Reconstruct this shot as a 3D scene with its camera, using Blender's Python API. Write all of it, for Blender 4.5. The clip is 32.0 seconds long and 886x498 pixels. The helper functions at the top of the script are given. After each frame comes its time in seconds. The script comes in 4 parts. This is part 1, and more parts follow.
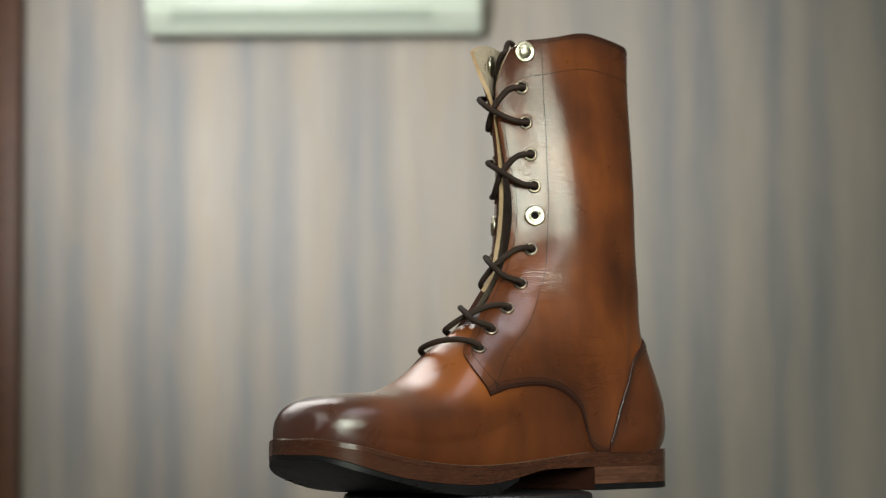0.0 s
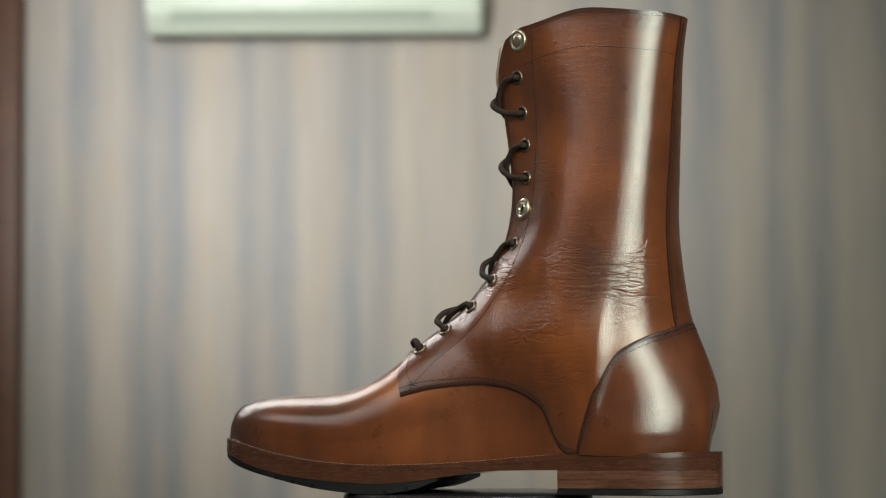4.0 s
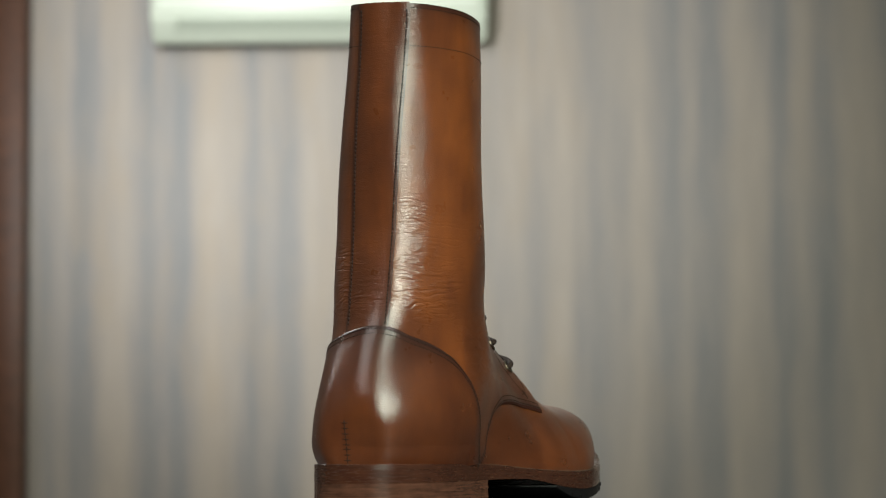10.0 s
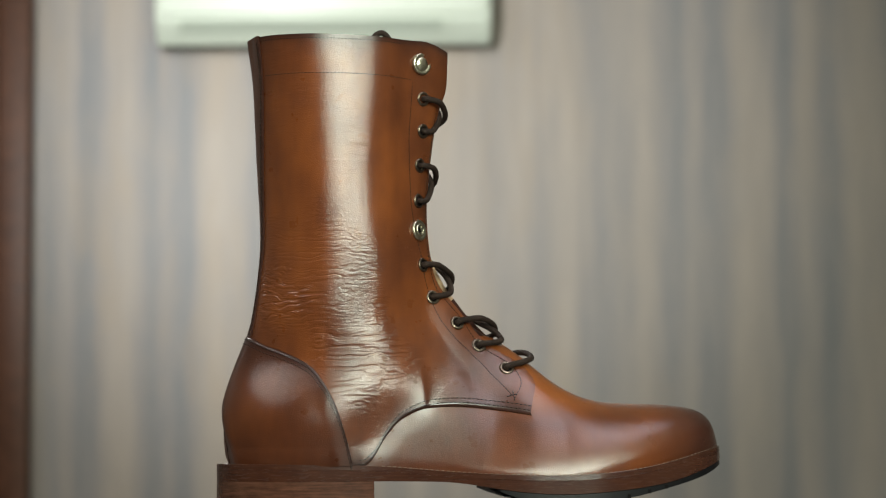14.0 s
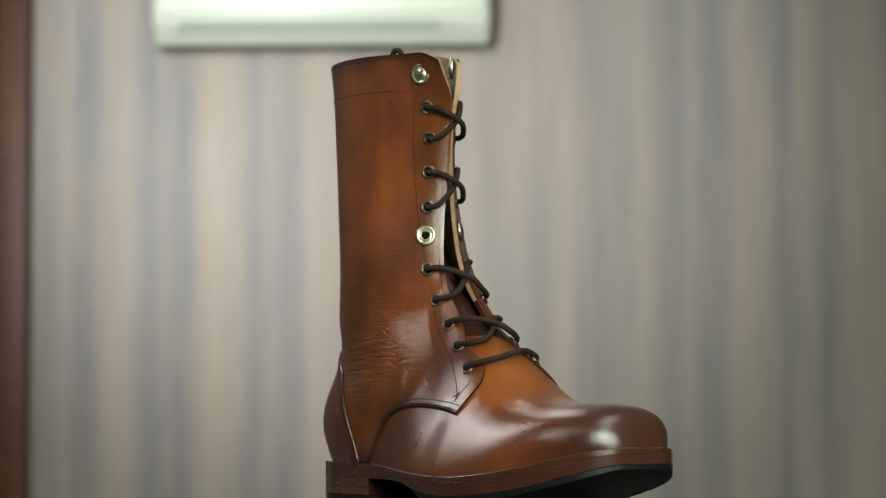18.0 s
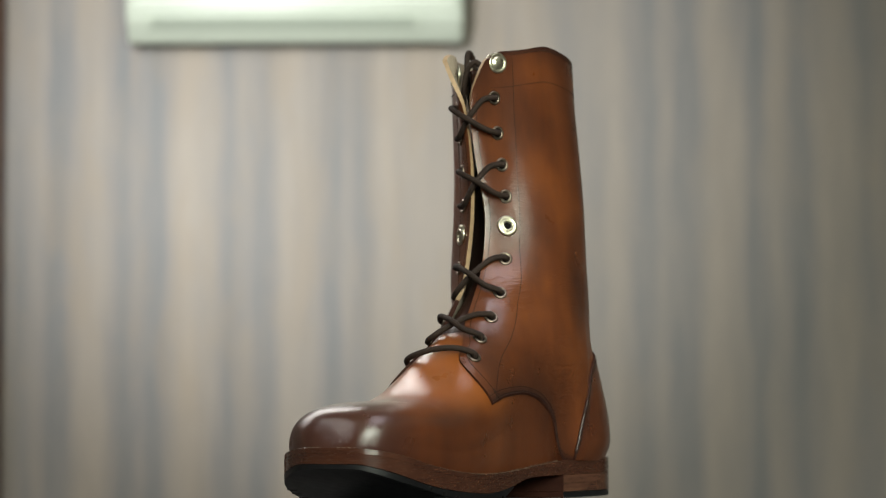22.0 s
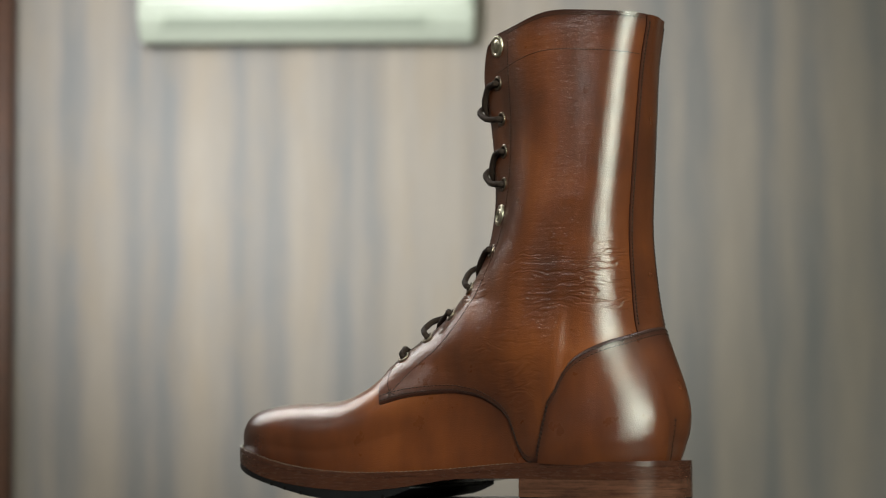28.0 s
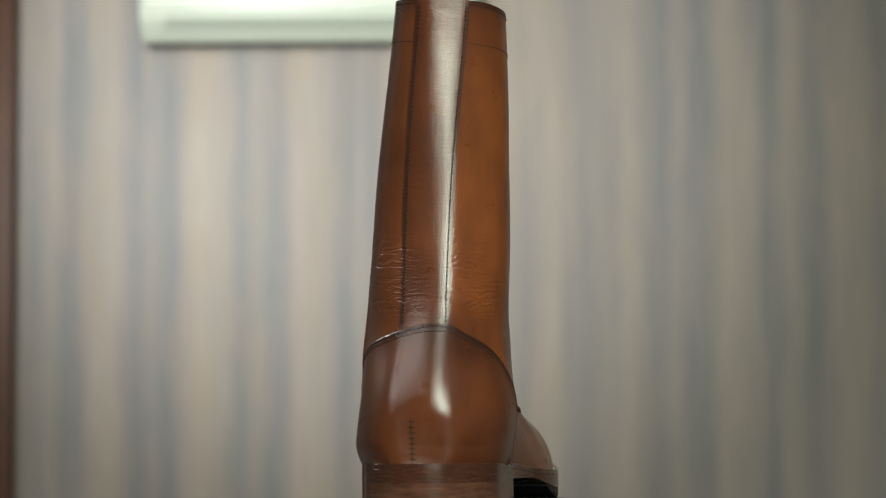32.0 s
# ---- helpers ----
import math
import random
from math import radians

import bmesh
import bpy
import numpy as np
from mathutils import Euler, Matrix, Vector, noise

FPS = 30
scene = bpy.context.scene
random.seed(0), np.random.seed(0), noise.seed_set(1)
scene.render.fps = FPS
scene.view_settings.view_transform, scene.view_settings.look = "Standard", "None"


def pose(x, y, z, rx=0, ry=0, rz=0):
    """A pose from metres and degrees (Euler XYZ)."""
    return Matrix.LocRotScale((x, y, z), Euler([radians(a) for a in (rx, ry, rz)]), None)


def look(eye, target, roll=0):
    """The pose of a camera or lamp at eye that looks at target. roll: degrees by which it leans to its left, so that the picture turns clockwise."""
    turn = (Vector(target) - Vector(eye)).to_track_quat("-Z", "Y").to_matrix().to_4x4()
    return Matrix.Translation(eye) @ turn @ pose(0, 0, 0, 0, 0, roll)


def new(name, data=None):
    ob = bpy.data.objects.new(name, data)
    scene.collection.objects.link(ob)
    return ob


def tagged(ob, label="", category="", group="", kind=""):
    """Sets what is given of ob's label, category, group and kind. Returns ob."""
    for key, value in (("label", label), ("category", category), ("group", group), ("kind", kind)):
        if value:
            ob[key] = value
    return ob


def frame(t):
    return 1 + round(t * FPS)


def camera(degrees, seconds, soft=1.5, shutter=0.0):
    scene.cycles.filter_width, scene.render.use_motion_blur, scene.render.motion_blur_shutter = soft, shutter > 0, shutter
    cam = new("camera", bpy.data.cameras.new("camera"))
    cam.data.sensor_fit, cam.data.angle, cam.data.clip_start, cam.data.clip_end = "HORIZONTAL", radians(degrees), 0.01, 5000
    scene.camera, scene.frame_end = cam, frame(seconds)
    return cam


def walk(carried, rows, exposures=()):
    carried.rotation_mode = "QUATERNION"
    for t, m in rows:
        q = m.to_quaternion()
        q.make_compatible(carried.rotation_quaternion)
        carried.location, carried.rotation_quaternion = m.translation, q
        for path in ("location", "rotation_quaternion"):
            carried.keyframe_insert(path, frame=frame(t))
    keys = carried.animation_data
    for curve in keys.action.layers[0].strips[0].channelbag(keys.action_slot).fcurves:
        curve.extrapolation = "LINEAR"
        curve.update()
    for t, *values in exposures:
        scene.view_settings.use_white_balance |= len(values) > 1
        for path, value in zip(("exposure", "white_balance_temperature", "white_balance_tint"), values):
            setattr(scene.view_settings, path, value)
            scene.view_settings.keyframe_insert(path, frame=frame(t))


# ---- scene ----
# Metres, z up. The turntable's axis is the origin, its top is z = 0.
cam = camera(22.71, 32.0, soft=1.1)
cam.data.dof.use_dof = True
cam.data.dof.focus_distance = 1.28
cam.data.dof.aperture_fstop = 9.5


def view(turn, tilt):
    return pose(-0.0143, -1.344, 0.047, 94.29 + tilt, 0, turn) @ pose(0, 0, 0, 0, 0, -0.33)


walk(cam, [(0.0, view(0, 0)), (3.5, view(0, 0)), (5.5, view(0, 0)), (8.0, view(0, 0)), (8.3, view(0, 0)), (8.5, view(-0.06, 0)), (9.0, view(0.11, 0.18)),
           (9.5, view(0.17, 0.23)), (10.0, view(0.14, 0.22)), (10.5, view(0.13, 0.22)), (11.0, view(0.05, 0.16)), (11.5, view(0.09, 0.20)),
           (12.0, view(0.24, 0.28)), (12.5, view(0.23, 0.27)), (13.0, view(0.25, 0.28)), (14.0, view(0.25, 0.28)), (14.5, view(0.22, 0.28)),
           (16.5, view(0.24, 0.28)), (17.0, view(0.25, 0.30)), (17.5, view(0.21, 0.28)), (18.0, view(0.20, 0.28)), (18.5, view(0.18, 0.29)),
           (19.0, view(-0.07, 0.27)), (19.5, view(-0.21, 0.27)), (20.0, view(-0.38, 0.27)), (20.5, view(-0.44, 0.25)), (21.0, view(-0.50, 0.25)),
           (21.5, view(-0.55, 0.23)), (22.0, view(-0.49, 0.22)), (22.5, view(-0.46, 0.18)), (23.0, view(-0.28, 0.11)), (23.5, view(-0.38, 0.15)),
           (24.0, view(-0.01, 0.09)), (24.5, view(-0.20, 0.16)), (25.0, view(-0.18, 0.17)), (25.5, view(-0.18, 0.17)), (27.5, view(-0.20, 0.20)),
           (28.0, view(-0.20, 0.20)), (29.0, view(-0.21, 0.22)), (30.0, view(-0.23, 0.22)), (31.0, view(-0.21, 0.21)), (31.5, view(-0.21, 0.21)),
           (32.0, view(-0.15, 0.20))], exposures=[(0.0, 0.2), (32.0, 0.2)])

# ---- light ----
world = bpy.data.worlds.new("world")
scene.world = world
world.use_nodes = True
sky = world.node_tree.nodes.new("ShaderNodeTexSky")
sky.sky_type, sky.sun_disc, sky.sun_elevation, sky.sun_rotation = "NISHITA", False, radians(40), radians(200)
world.node_tree.nodes["Background"].inputs["Strength"].default_value = 0.1
world.node_tree.links.new(sky.outputs["Color"], world.node_tree.nodes["Background"].inputs["Color"])


def area(name, m, sx, sy, watts, colour):
    lamp = bpy.data.lights.new(name, "AREA")
    lamp.shape, lamp.size, lamp.size_y, lamp.energy, lamp.color = "RECTANGLE", sx, sy, watts, colour
    ob = new(name, lamp)
    ob.matrix_basis = m
    return ob


DAY, WASH, WARM, LILAC = (0.93, 1.0, 0.82), (0.935, 0.97, 0.965), (1.0, 0.965, 0.92), (0.96, 0.90, 1.0)
# one tall unseen window behind the camera: a dim half and a bright one
area("window_daylight_dim", look((0.45, -3.02, 0.98), (0.35, 0.0, 0.25)), 0.66, 1.15, 35, DAY)
area("window_daylight", look((1.15, -3.02, 0.98), (0.85, 0.0, 0.25)), 0.72, 1.15, 62, DAY)
# unseen fill, added to brighten the boot's left-turned side
area("unseen_ceiling_light", look((-1.7, -1.3, 1.70), (-1.7, -1.3, 0)), 0.3, 1.8, 18, WARM)
# unseen overhead light, placed to suit the lilac sheen on the leather
area("unseen_ceiling_light", look((0.6, -0.7, 1.70), (0.6, -0.7, 0)), 0.3, 1.5, 9, LILAC)
area("ceiling_panel_light", look((-1.5, 1.7, 1.72), (-1.5, 1.7, 0)), 2.5, 0.65, 42, WARM)


def spot(name, eye, target, watts, degrees, colour):
    lamp = bpy.data.lights.new(name, "SPOT")
    lamp.energy, lamp.spot_size, lamp.spot_blend, lamp.shadow_soft_size, lamp.color = watts, radians(degrees), 1.0, 0.12, colour
    new(name, lamp).matrix_basis = look(eye, target)


# unseen spot, added to brighten the laminate wall at its upper left
spot("unseen_wall_wash", (-1.0, 0.1, 1.06), (-0.24, 4.0, 0.98), 490, 38, WASH)


# ---- materials ----
def material(name):
    m = bpy.data.materials.new(name)
    m.use_nodes = True
    t = m.node_tree
    return m, t.nodes, t.links, t.nodes["Principled BSDF"]


def setv(node, **kw):
    for k, v in kw.items():
        node.inputs[k.replace("_", " ")].default_value = v
    return node


def coords(nodes, links, scale=(1, 1, 1), which="Object"):
    tc, mp = nodes.new("ShaderNodeTexCoord"), nodes.new("ShaderNodeMapping")
    mp.inputs["Scale"].default_value = scale
    links.new(tc.outputs[which], mp.inputs["Vector"])
    return mp.outputs["Vector"]


def noise_node(nodes, links, vec, scale, detail=4.0, rough=0.55):
    n = nodes.new("ShaderNodeTexNoise")
    setv(n, Scale=scale, Detail=detail, Roughness=rough)
    links.new(vec, n.inputs["Vector"])
    return n.outputs["Fac"]


def ramp(nodes, links, fac, stops):
    r = nodes.new("ShaderNodeValToRGB")
    el = r.color_ramp.elements
    while len(el) < len(stops):
        el.new(0.5)
    for e, (p, c) in zip(el, stops):
        e.position, e.color = p, (*c, 1)
    links.new(fac, r.inputs["Fac"])
    return r.outputs["Color"]


def mix(nodes, links, fac, a, b, mode="MIX"):
    m = nodes.new("ShaderNodeMix")
    m.data_type, m.blend_type = "RGBA", mode
    for sock, val in ((m.inputs[0], fac), (m.inputs[6], a), (m.inputs[7], b)):
        if hasattr(val, "is_output"):
            links.new(val, sock)
        else:
            sock.default_value = val if not isinstance(val, tuple) else (*val, 1)
    return m.outputs[2]


def math_node(nodes, links, op, a, b=0.0, clamp=False):
    m = nodes.new("ShaderNodeMath")
    m.operation, m.use_clamp = op, clamp
    for sock, val in ((m.inputs[0], a), (m.inputs[1], b)):
        if hasattr(val, "is_output"):
            links.new(val, sock)
        else:
            sock.default_value = val
    return m.outputs[0]


def bump(nodes, links, height, strength, dist, normal=None):
    b = nodes.new("ShaderNodeBump")
    setv(b, Strength=strength, Distance=dist)
    links.new(height, b.inputs["Height"])
    if normal is not None:
        links.new(normal, b.inputs["Normal"])
    return b.outputs["Normal"]


def rangemap(nodes, links, val, a, b, c=0.0, d=1.0):
    m = nodes.new("ShaderNodeMapRange")
    m.interpolation_type = "SMOOTHSTEP"
    for i, v in enumerate((a, b, c, d)):
        m.inputs[i + 1].default_value = v
    links.new(val, m.inputs[0])
    return m.outputs[0]


# patches of creases: centre and reach (x, z), outer or inner side, slant in degrees, fineness, depth
CREASES = ((-0.062, 0.080, 0.028, 0.030, 1, 50, (45, 45, 150), 0.34), (-0.085, 0.128, 0.050, 0.024, 1, 4, (22, 22, 190), 0.17),
           (-0.030, 0.126, 0.018, 0.018, 1, -28, (50, 50, 260), 0.30),
           (-0.066, 0.088, 0.046, 0.036, -1, -22, (24, 24, 170), 0.30), (-0.095, 0.140, 0.050, 0.050, -1, 3, (26, 26, 230), 0.17), (-0.118, 0.118, 0.022, 0.026, -1, 24, (45, 45, 210), 0.45),
           (-0.118, 0.122, 0.020, 0.030, 1, 18, (45, 45, 210), 0.40), (-0.050, 0.195, 0.022, 0.030, 1, -35, (60, 60, 230), 0.10))


def leather(name, dark, mid, light, rough=0.30, toe=0.0, creases=1.0, seams=0.0, gloss=0.85):
    """Polished, hand-stained calf leather: cloudy dye, fine grain, flex creases round the ankle, burnished toe."""
    m, n, l, p = material(name)
    vec = coords(n, l)
    cloud = noise_node(n, l, vec, 16, 3, 0.5)
    streak = noise_node(n, l, coords(n, l, (30, 30, 9)), 2.2, 4, 0.6)
    col = ramp(n, l, math_node(n, l, "ADD", math_node(n, l, "MULTIPLY", cloud, 0.7), math_node(n, l, "MULTIPLY", streak, 0.3)),
               [(0.30, dark), (0.5, mid), (0.70, light)])
    sep = n.new("ShaderNodeSeparateXYZ")
    l.new(vec, sep.inputs[0])
    if toe:
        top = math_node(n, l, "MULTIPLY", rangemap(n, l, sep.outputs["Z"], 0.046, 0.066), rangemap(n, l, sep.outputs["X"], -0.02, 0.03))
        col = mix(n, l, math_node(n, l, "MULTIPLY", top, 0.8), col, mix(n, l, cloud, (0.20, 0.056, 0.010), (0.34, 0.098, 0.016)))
        out = math_node(n, l, "MAXIMUM", math_node(n, l, "SUBTRACT", math_node(n, l, "ABSOLUTE", math_node(n, l, "SUBTRACT", sep.outputs["Y"], 0.006)), 0.020), 0.0)
        fore = math_node(n, l, "SUBTRACT", sep.outputs["X"], math_node(n, l, "MULTIPLY", out, 0.25))
        burnish = math_node(n, l, "MULTIPLY", rangemap(n, l, math_node(n, l, "ADD", fore, math_node(n, l, "MULTIPLY", cloud, 0.03)), 0.106, 0.152), toe)
        col = mix(n, l, burnish, col, (0.036, 0.0125, 0.0095))
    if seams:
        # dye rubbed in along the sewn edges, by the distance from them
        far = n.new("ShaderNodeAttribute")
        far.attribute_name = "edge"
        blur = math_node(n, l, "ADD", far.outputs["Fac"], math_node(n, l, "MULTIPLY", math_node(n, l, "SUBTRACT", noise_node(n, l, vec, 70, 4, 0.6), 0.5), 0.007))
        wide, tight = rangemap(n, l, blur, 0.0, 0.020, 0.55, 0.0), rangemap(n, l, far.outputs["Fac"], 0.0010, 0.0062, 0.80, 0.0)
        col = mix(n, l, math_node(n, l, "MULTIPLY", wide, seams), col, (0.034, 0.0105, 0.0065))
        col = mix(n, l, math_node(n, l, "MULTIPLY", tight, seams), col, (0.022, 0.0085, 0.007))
    fine = noise_node(n, l, vec, 1700, 2, 0.5)
    grain = n.new("ShaderNodeTexVoronoi")
    setv(grain, Scale=1900.0)
    l.new(vec, grain.inputs["Vector"])
    col = mix(n, l, 0.10, col, fine, "OVERLAY")
    l.new(col, p.inputs["Base Color"])
    rg = math_node(n, l, "ADD", math_node(n, l, "MULTIPLY", noise_node(n, l, vec, 60, 4), 0.16), rough - 0.08)
    l.new(rg, p.inputs["Roughness"])
    setv(p, Coat_Weight=gloss, Coat_Roughness=0.16, Coat_IOR=1.55, Specular_IOR_Level=0.25 if gloss > 0.5 else 0.1)
    nrm = bump(n, l, grain.outputs["Distance"], 0.36, 0.0002)
    # pores drawn out level, as the hide is stretched round the last
    nrm = bump(n, l, noise_node(n, l, coords(n, l, (420, 420, 1500)), 1.0, 3, 0.6), 0.16, 0.0004, nrm)
    wob = noise_node(n, l, vec, 34, 4, 0.55)
    nrm = bump(n, l, wob, 0.13, 0.0022, nrm)
    if creases:
        # fine level wrinkles, in patches
        level = noise_node(n, l, coords(n, l, (75, 75, 330)), 1.0, 3, 0.6)
        patch = rangemap(n, l, noise_node(n, l, vec, 26, 3), 0.42, 0.66)
        b1 = n.new("ShaderNodeBump")
        setv(b1, Distance=0.0007)
        l.new(math_node(n, l, "MULTIPLY", patch, 0.36), b1.inputs["Strength"])
        l.new(level, b1.inputs["Height"])
        l.new(nrm, b1.inputs["Normal"])
        nrm = b1.outputs["Normal"]
        # flex creases: bent, broken valleys round the ankle, each patch with its own slant
        bend = noise_node(n, l, vec, 38, 2, 0.5)
        side = rangemap(n, l, sep.outputs["Y"], -0.01, 0.02)
        for cx, cz, rx, rz, which, tilt, sc, deep in CREASES:
            dx = math_node(n, l, "MULTIPLY", math_node(n, l, "SUBTRACT", sep.outputs["X"], cx), 1 / rx)
            dz = math_node(n, l, "MULTIPLY", math_node(n, l, "SUBTRACT", sep.outputs["Z"], cz), 1 / rz)
            d = math_node(n, l, "ADD", math_node(n, l, "MULTIPLY", dx, dx), math_node(n, l, "MULTIPLY", dz, dz))
            zone = rangemap(n, l, math_node(n, l, "ADD", d, math_node(n, l, "MULTIPLY", math_node(n, l, "SUBTRACT", bend, 0.5), 2.4)), 1.0, 0.0)
            zone = math_node(n, l, "MULTIPLY", zone, side if which > 0 else math_node(n, l, "SUBTRACT", 1.0, side))
            mp = n.new("ShaderNodeMapping")
            mp.inputs["Scale"].default_value = sc
            mp.inputs["Rotation"].default_value = (0, radians(tilt), 0)
            mp.inputs["Location"].default_value = (cx * 90, 0.0, cz * 70)
            l.new(vec, mp.inputs["Vector"])
            warp = n.new("ShaderNodeVectorMath")
            warp.operation = "ADD"
            l.new(mp.outputs["Vector"], warp.inputs[0])
            l.new(math_node(n, l, "MULTIPLY", bend, 1.8), warp.inputs[1])
            f = noise_node(n, l, warp.outputs[0], 1.0, 2, 0.5)
            thin = rangemap(n, l, math_node(n, l, "ABSOLUTE", math_node(n, l, "SUBTRACT", f, 0.5)), 0.0, 0.10)
            h = math_node(n, l, "ADD", math_node(n, l, "MULTIPLY", thin, 0.5), math_node(n, l, "MULTIPLY", f, 0.5))
            b2 = n.new("ShaderNodeBump")
            setv(b2, Distance=0.0014)
            l.new(math_node(n, l, "MULTIPLY", zone, creases * deep), b2.inputs["Strength"])
            l.new(h, b2.inputs["Height"])
            l.new(nrm, b2.inputs["Normal"])
            nrm = b2.outputs["Normal"]
    l.new(nrm, p.inputs["Normal"])
    l.new(nrm, p.inputs["Coat Normal"])
    return m


def plain(name, col, rough, metal=0.0, scale=300, vary=0.25, bumpy=0.1, dist=0.0005, spec=0.5):
    m, n, l, p = material(name)
    vec = coords(n, l)
    f = noise_node(n, l, vec, scale, 5)
    g = noise_node(n, l, vec, scale * 0.08, 3)
    lo, hi = tuple(c * (1 - vary) for c in col), tuple(min(1, c * (1 + vary)) for c in col)
    base = ramp(n, l, math_node(n, l, "ADD", math_node(n, l, "MULTIPLY", f, 0.5), math_node(n, l, "MULTIPLY", g, 0.5)), [(0.35, lo), (0.65, hi)])
    l.new(base, p.inputs["Base Color"])
    l.new(math_node(n, l, "ADD", math_node(n, l, "MULTIPLY", f, 0.2), rough - 0.1), p.inputs["Roughness"])
    setv(p, Metallic=metal, Specular_IOR_Level=spec)
    l.new(bump(n, l, f, bumpy, dist), p.inputs["Normal"])
    return m


def stacked(name, dark, light, rough, wax):
    """Leather sole edge: thin horizontal layers, waxed."""
    m, n, l, p = material(name)
    lay = noise_node(n, l, coords(n, l, (30, 30, 1100)), 1.0, 5, 0.7)
    blot = noise_node(n, l, coords(n, l, (90, 90, 260)), 1.0, 4, 0.6)
    col = ramp(n, l, math_node(n, l, "ADD", math_node(n, l, "MULTIPLY", lay, 0.55), math_node(n, l, "MULTIPLY", blot, 0.45)), [(0.34, dark), (0.64, light)])
    l.new(col, p.inputs["Base Color"])
    fine = noise_node(n, l, coords(n, l, (160, 160, 900)), 1.0, 4, 0.6)
    l.new(math_node(n, l, "ADD", math_node(n, l, "MULTIPLY", fine, 0.2), rough - 0.10), p.inputs["Roughness"])
    setv(p, Coat_Weight=wax, Coat_Roughness=0.13, Specular_IOR_Level=0.18)
    nrm = bump(n, l, lay, 0.05, 0.0002)
    l.new(bump(n, l, fine, 0.08, 0.0002, nrm), p.inputs["Normal"])
    return m


LEATHER_ROUGH = 0.30
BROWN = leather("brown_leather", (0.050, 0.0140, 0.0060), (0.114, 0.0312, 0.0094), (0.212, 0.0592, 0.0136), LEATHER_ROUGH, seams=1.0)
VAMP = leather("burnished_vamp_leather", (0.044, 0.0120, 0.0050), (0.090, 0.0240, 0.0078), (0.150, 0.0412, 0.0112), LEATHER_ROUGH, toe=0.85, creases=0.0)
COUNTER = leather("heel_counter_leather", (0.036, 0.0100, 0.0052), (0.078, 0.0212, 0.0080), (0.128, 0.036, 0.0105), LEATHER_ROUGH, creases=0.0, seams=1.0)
EDGE_DARK = plain("dark_edge", (0.034, 0.012, 0.008), 0.68, spec=0.10)
EDGE_TAN = plain("raw_tan_leather_edge", (0.34, 0.225, 0.125), 0.6)
LINING = plain("pale_tan_lining", (0.34, 0.28, 0.21), 0.7)
TONGUE = leather("tongue_leather", (0.020, 0.008, 0.005), (0.030, 0.011, 0.007), (0.045, 0.016, 0.009), 0.55, creases=0.0, gloss=0.15)
THREAD = plain("dark_thread", (0.020, 0.010, 0.007), 0.7, spec=0.2)
WELT_THREAD = plain("pale_welt_thread", (0.10, 0.07, 0.045), 0.7)
SOLE = stacked("waxed_sole_leather", (0.030, 0.0105, 0.007), (0.062, 0.0215, 0.0115), 0.26, 0.7)
HEEL = stacked("stacked_heel_leather", (0.030, 0.0120, 0.0085), (0.115, 0.050, 0.030), 0.20, 0.45)
RUBBER = plain("black_rubber", (0.006, 0.006, 0.007), 0.42, scale=200, spec=0.25)
BRASS = plain("antique_brass", (0.57, 0.54, 0.42), 0.30, metal=1.0, scale=400, vary=0.35)
NICKEL = plain("dark_nickel", (0.22, 0.18, 0.14), 0.30, metal=1.0, scale=400, vary=0.3)
# near-black that paints the shade inside eyelets and tread cuts
HOLE_SHADE = plain("hole_shade", (0.006, 0.005, 0.005), 0.9, spec=0.1)
CORD = plain("brown_waxed_cord", (0.024, 0.014, 0.010), 0.75, scale=1400, vary=0.4, bumpy=0.8, dist=0.0006, spec=0.25)
DISC = plain("black_plastic", (0.014, 0.014, 0.016), 0.35, scale=250)
TABLE = plain("dark_laminate", (0.030, 0.028, 0.026), 0.5, scale=90)
PAINT = plain("taupe_paint", (0.13, 0.11, 0.09), 0.7, scale=40, vary=0.06)
CEIL = plain("white_ceiling_paint", (0.70, 0.70, 0.67), 0.8, scale=40, vary=0.04)
FLOOR = plain("grey_floor_tile", (0.07, 0.066, 0.062), 0.35, scale=20)
PLASTIC = plain("ivory_plastic", (0.58, 0.63, 0.535), 0.4, scale=60, vary=0.04, bumpy=0.03)
SLOT = plain("shaded_plastic_slot", (0.45, 0.50, 0.42), 0.5, scale=60, vary=0.05)
DOORWOOD = plain("red_brown_door_wood", (0.074, 0.030, 0.016), 0.45, scale=30, vary=0.35, spec=0.25)


# the laminate's stripes: place along the wall (m) and tone, dark to light
STRIPES = ((-1.02, 0.5), (-0.985, 0.3), (-0.944, 0.55), (-0.907, 0.15), (-0.84, 0.75), (-0.805, 0.8), (-0.744, 0.12), (-0.71, 0.45), (-0.66, 0.15), (-0.595, 0.85),
           (-0.545, 0.75), (-0.495, 0.18), (-0.45, 0.5), (-0.416, 0.3), (-0.34, 0.9), (-0.285, 0.6), (-0.235, 0.1), (-0.197, 0.5), (-0.162, 0.3), (-0.107, 0.85),
           (-0.06, 0.6), (0.01, 0.75), (0.09, 0.5), (0.145, 0.7), (0.20, 0.55), (0.25, 0.8), (0.303, 0.45), (0.35, 0.3), (0.392, 0.5), (0.447, 0.75),
           (0.53, 0.15), (0.577, 0.5), (0.622, 0.2), (0.693, 0.8), (0.755, 0.55), (0.796, 0.1), (0.844, 0.6), (0.896, 0.2), (0.981, 0.75), (1.05, 0.3), (1.12, 0.6))


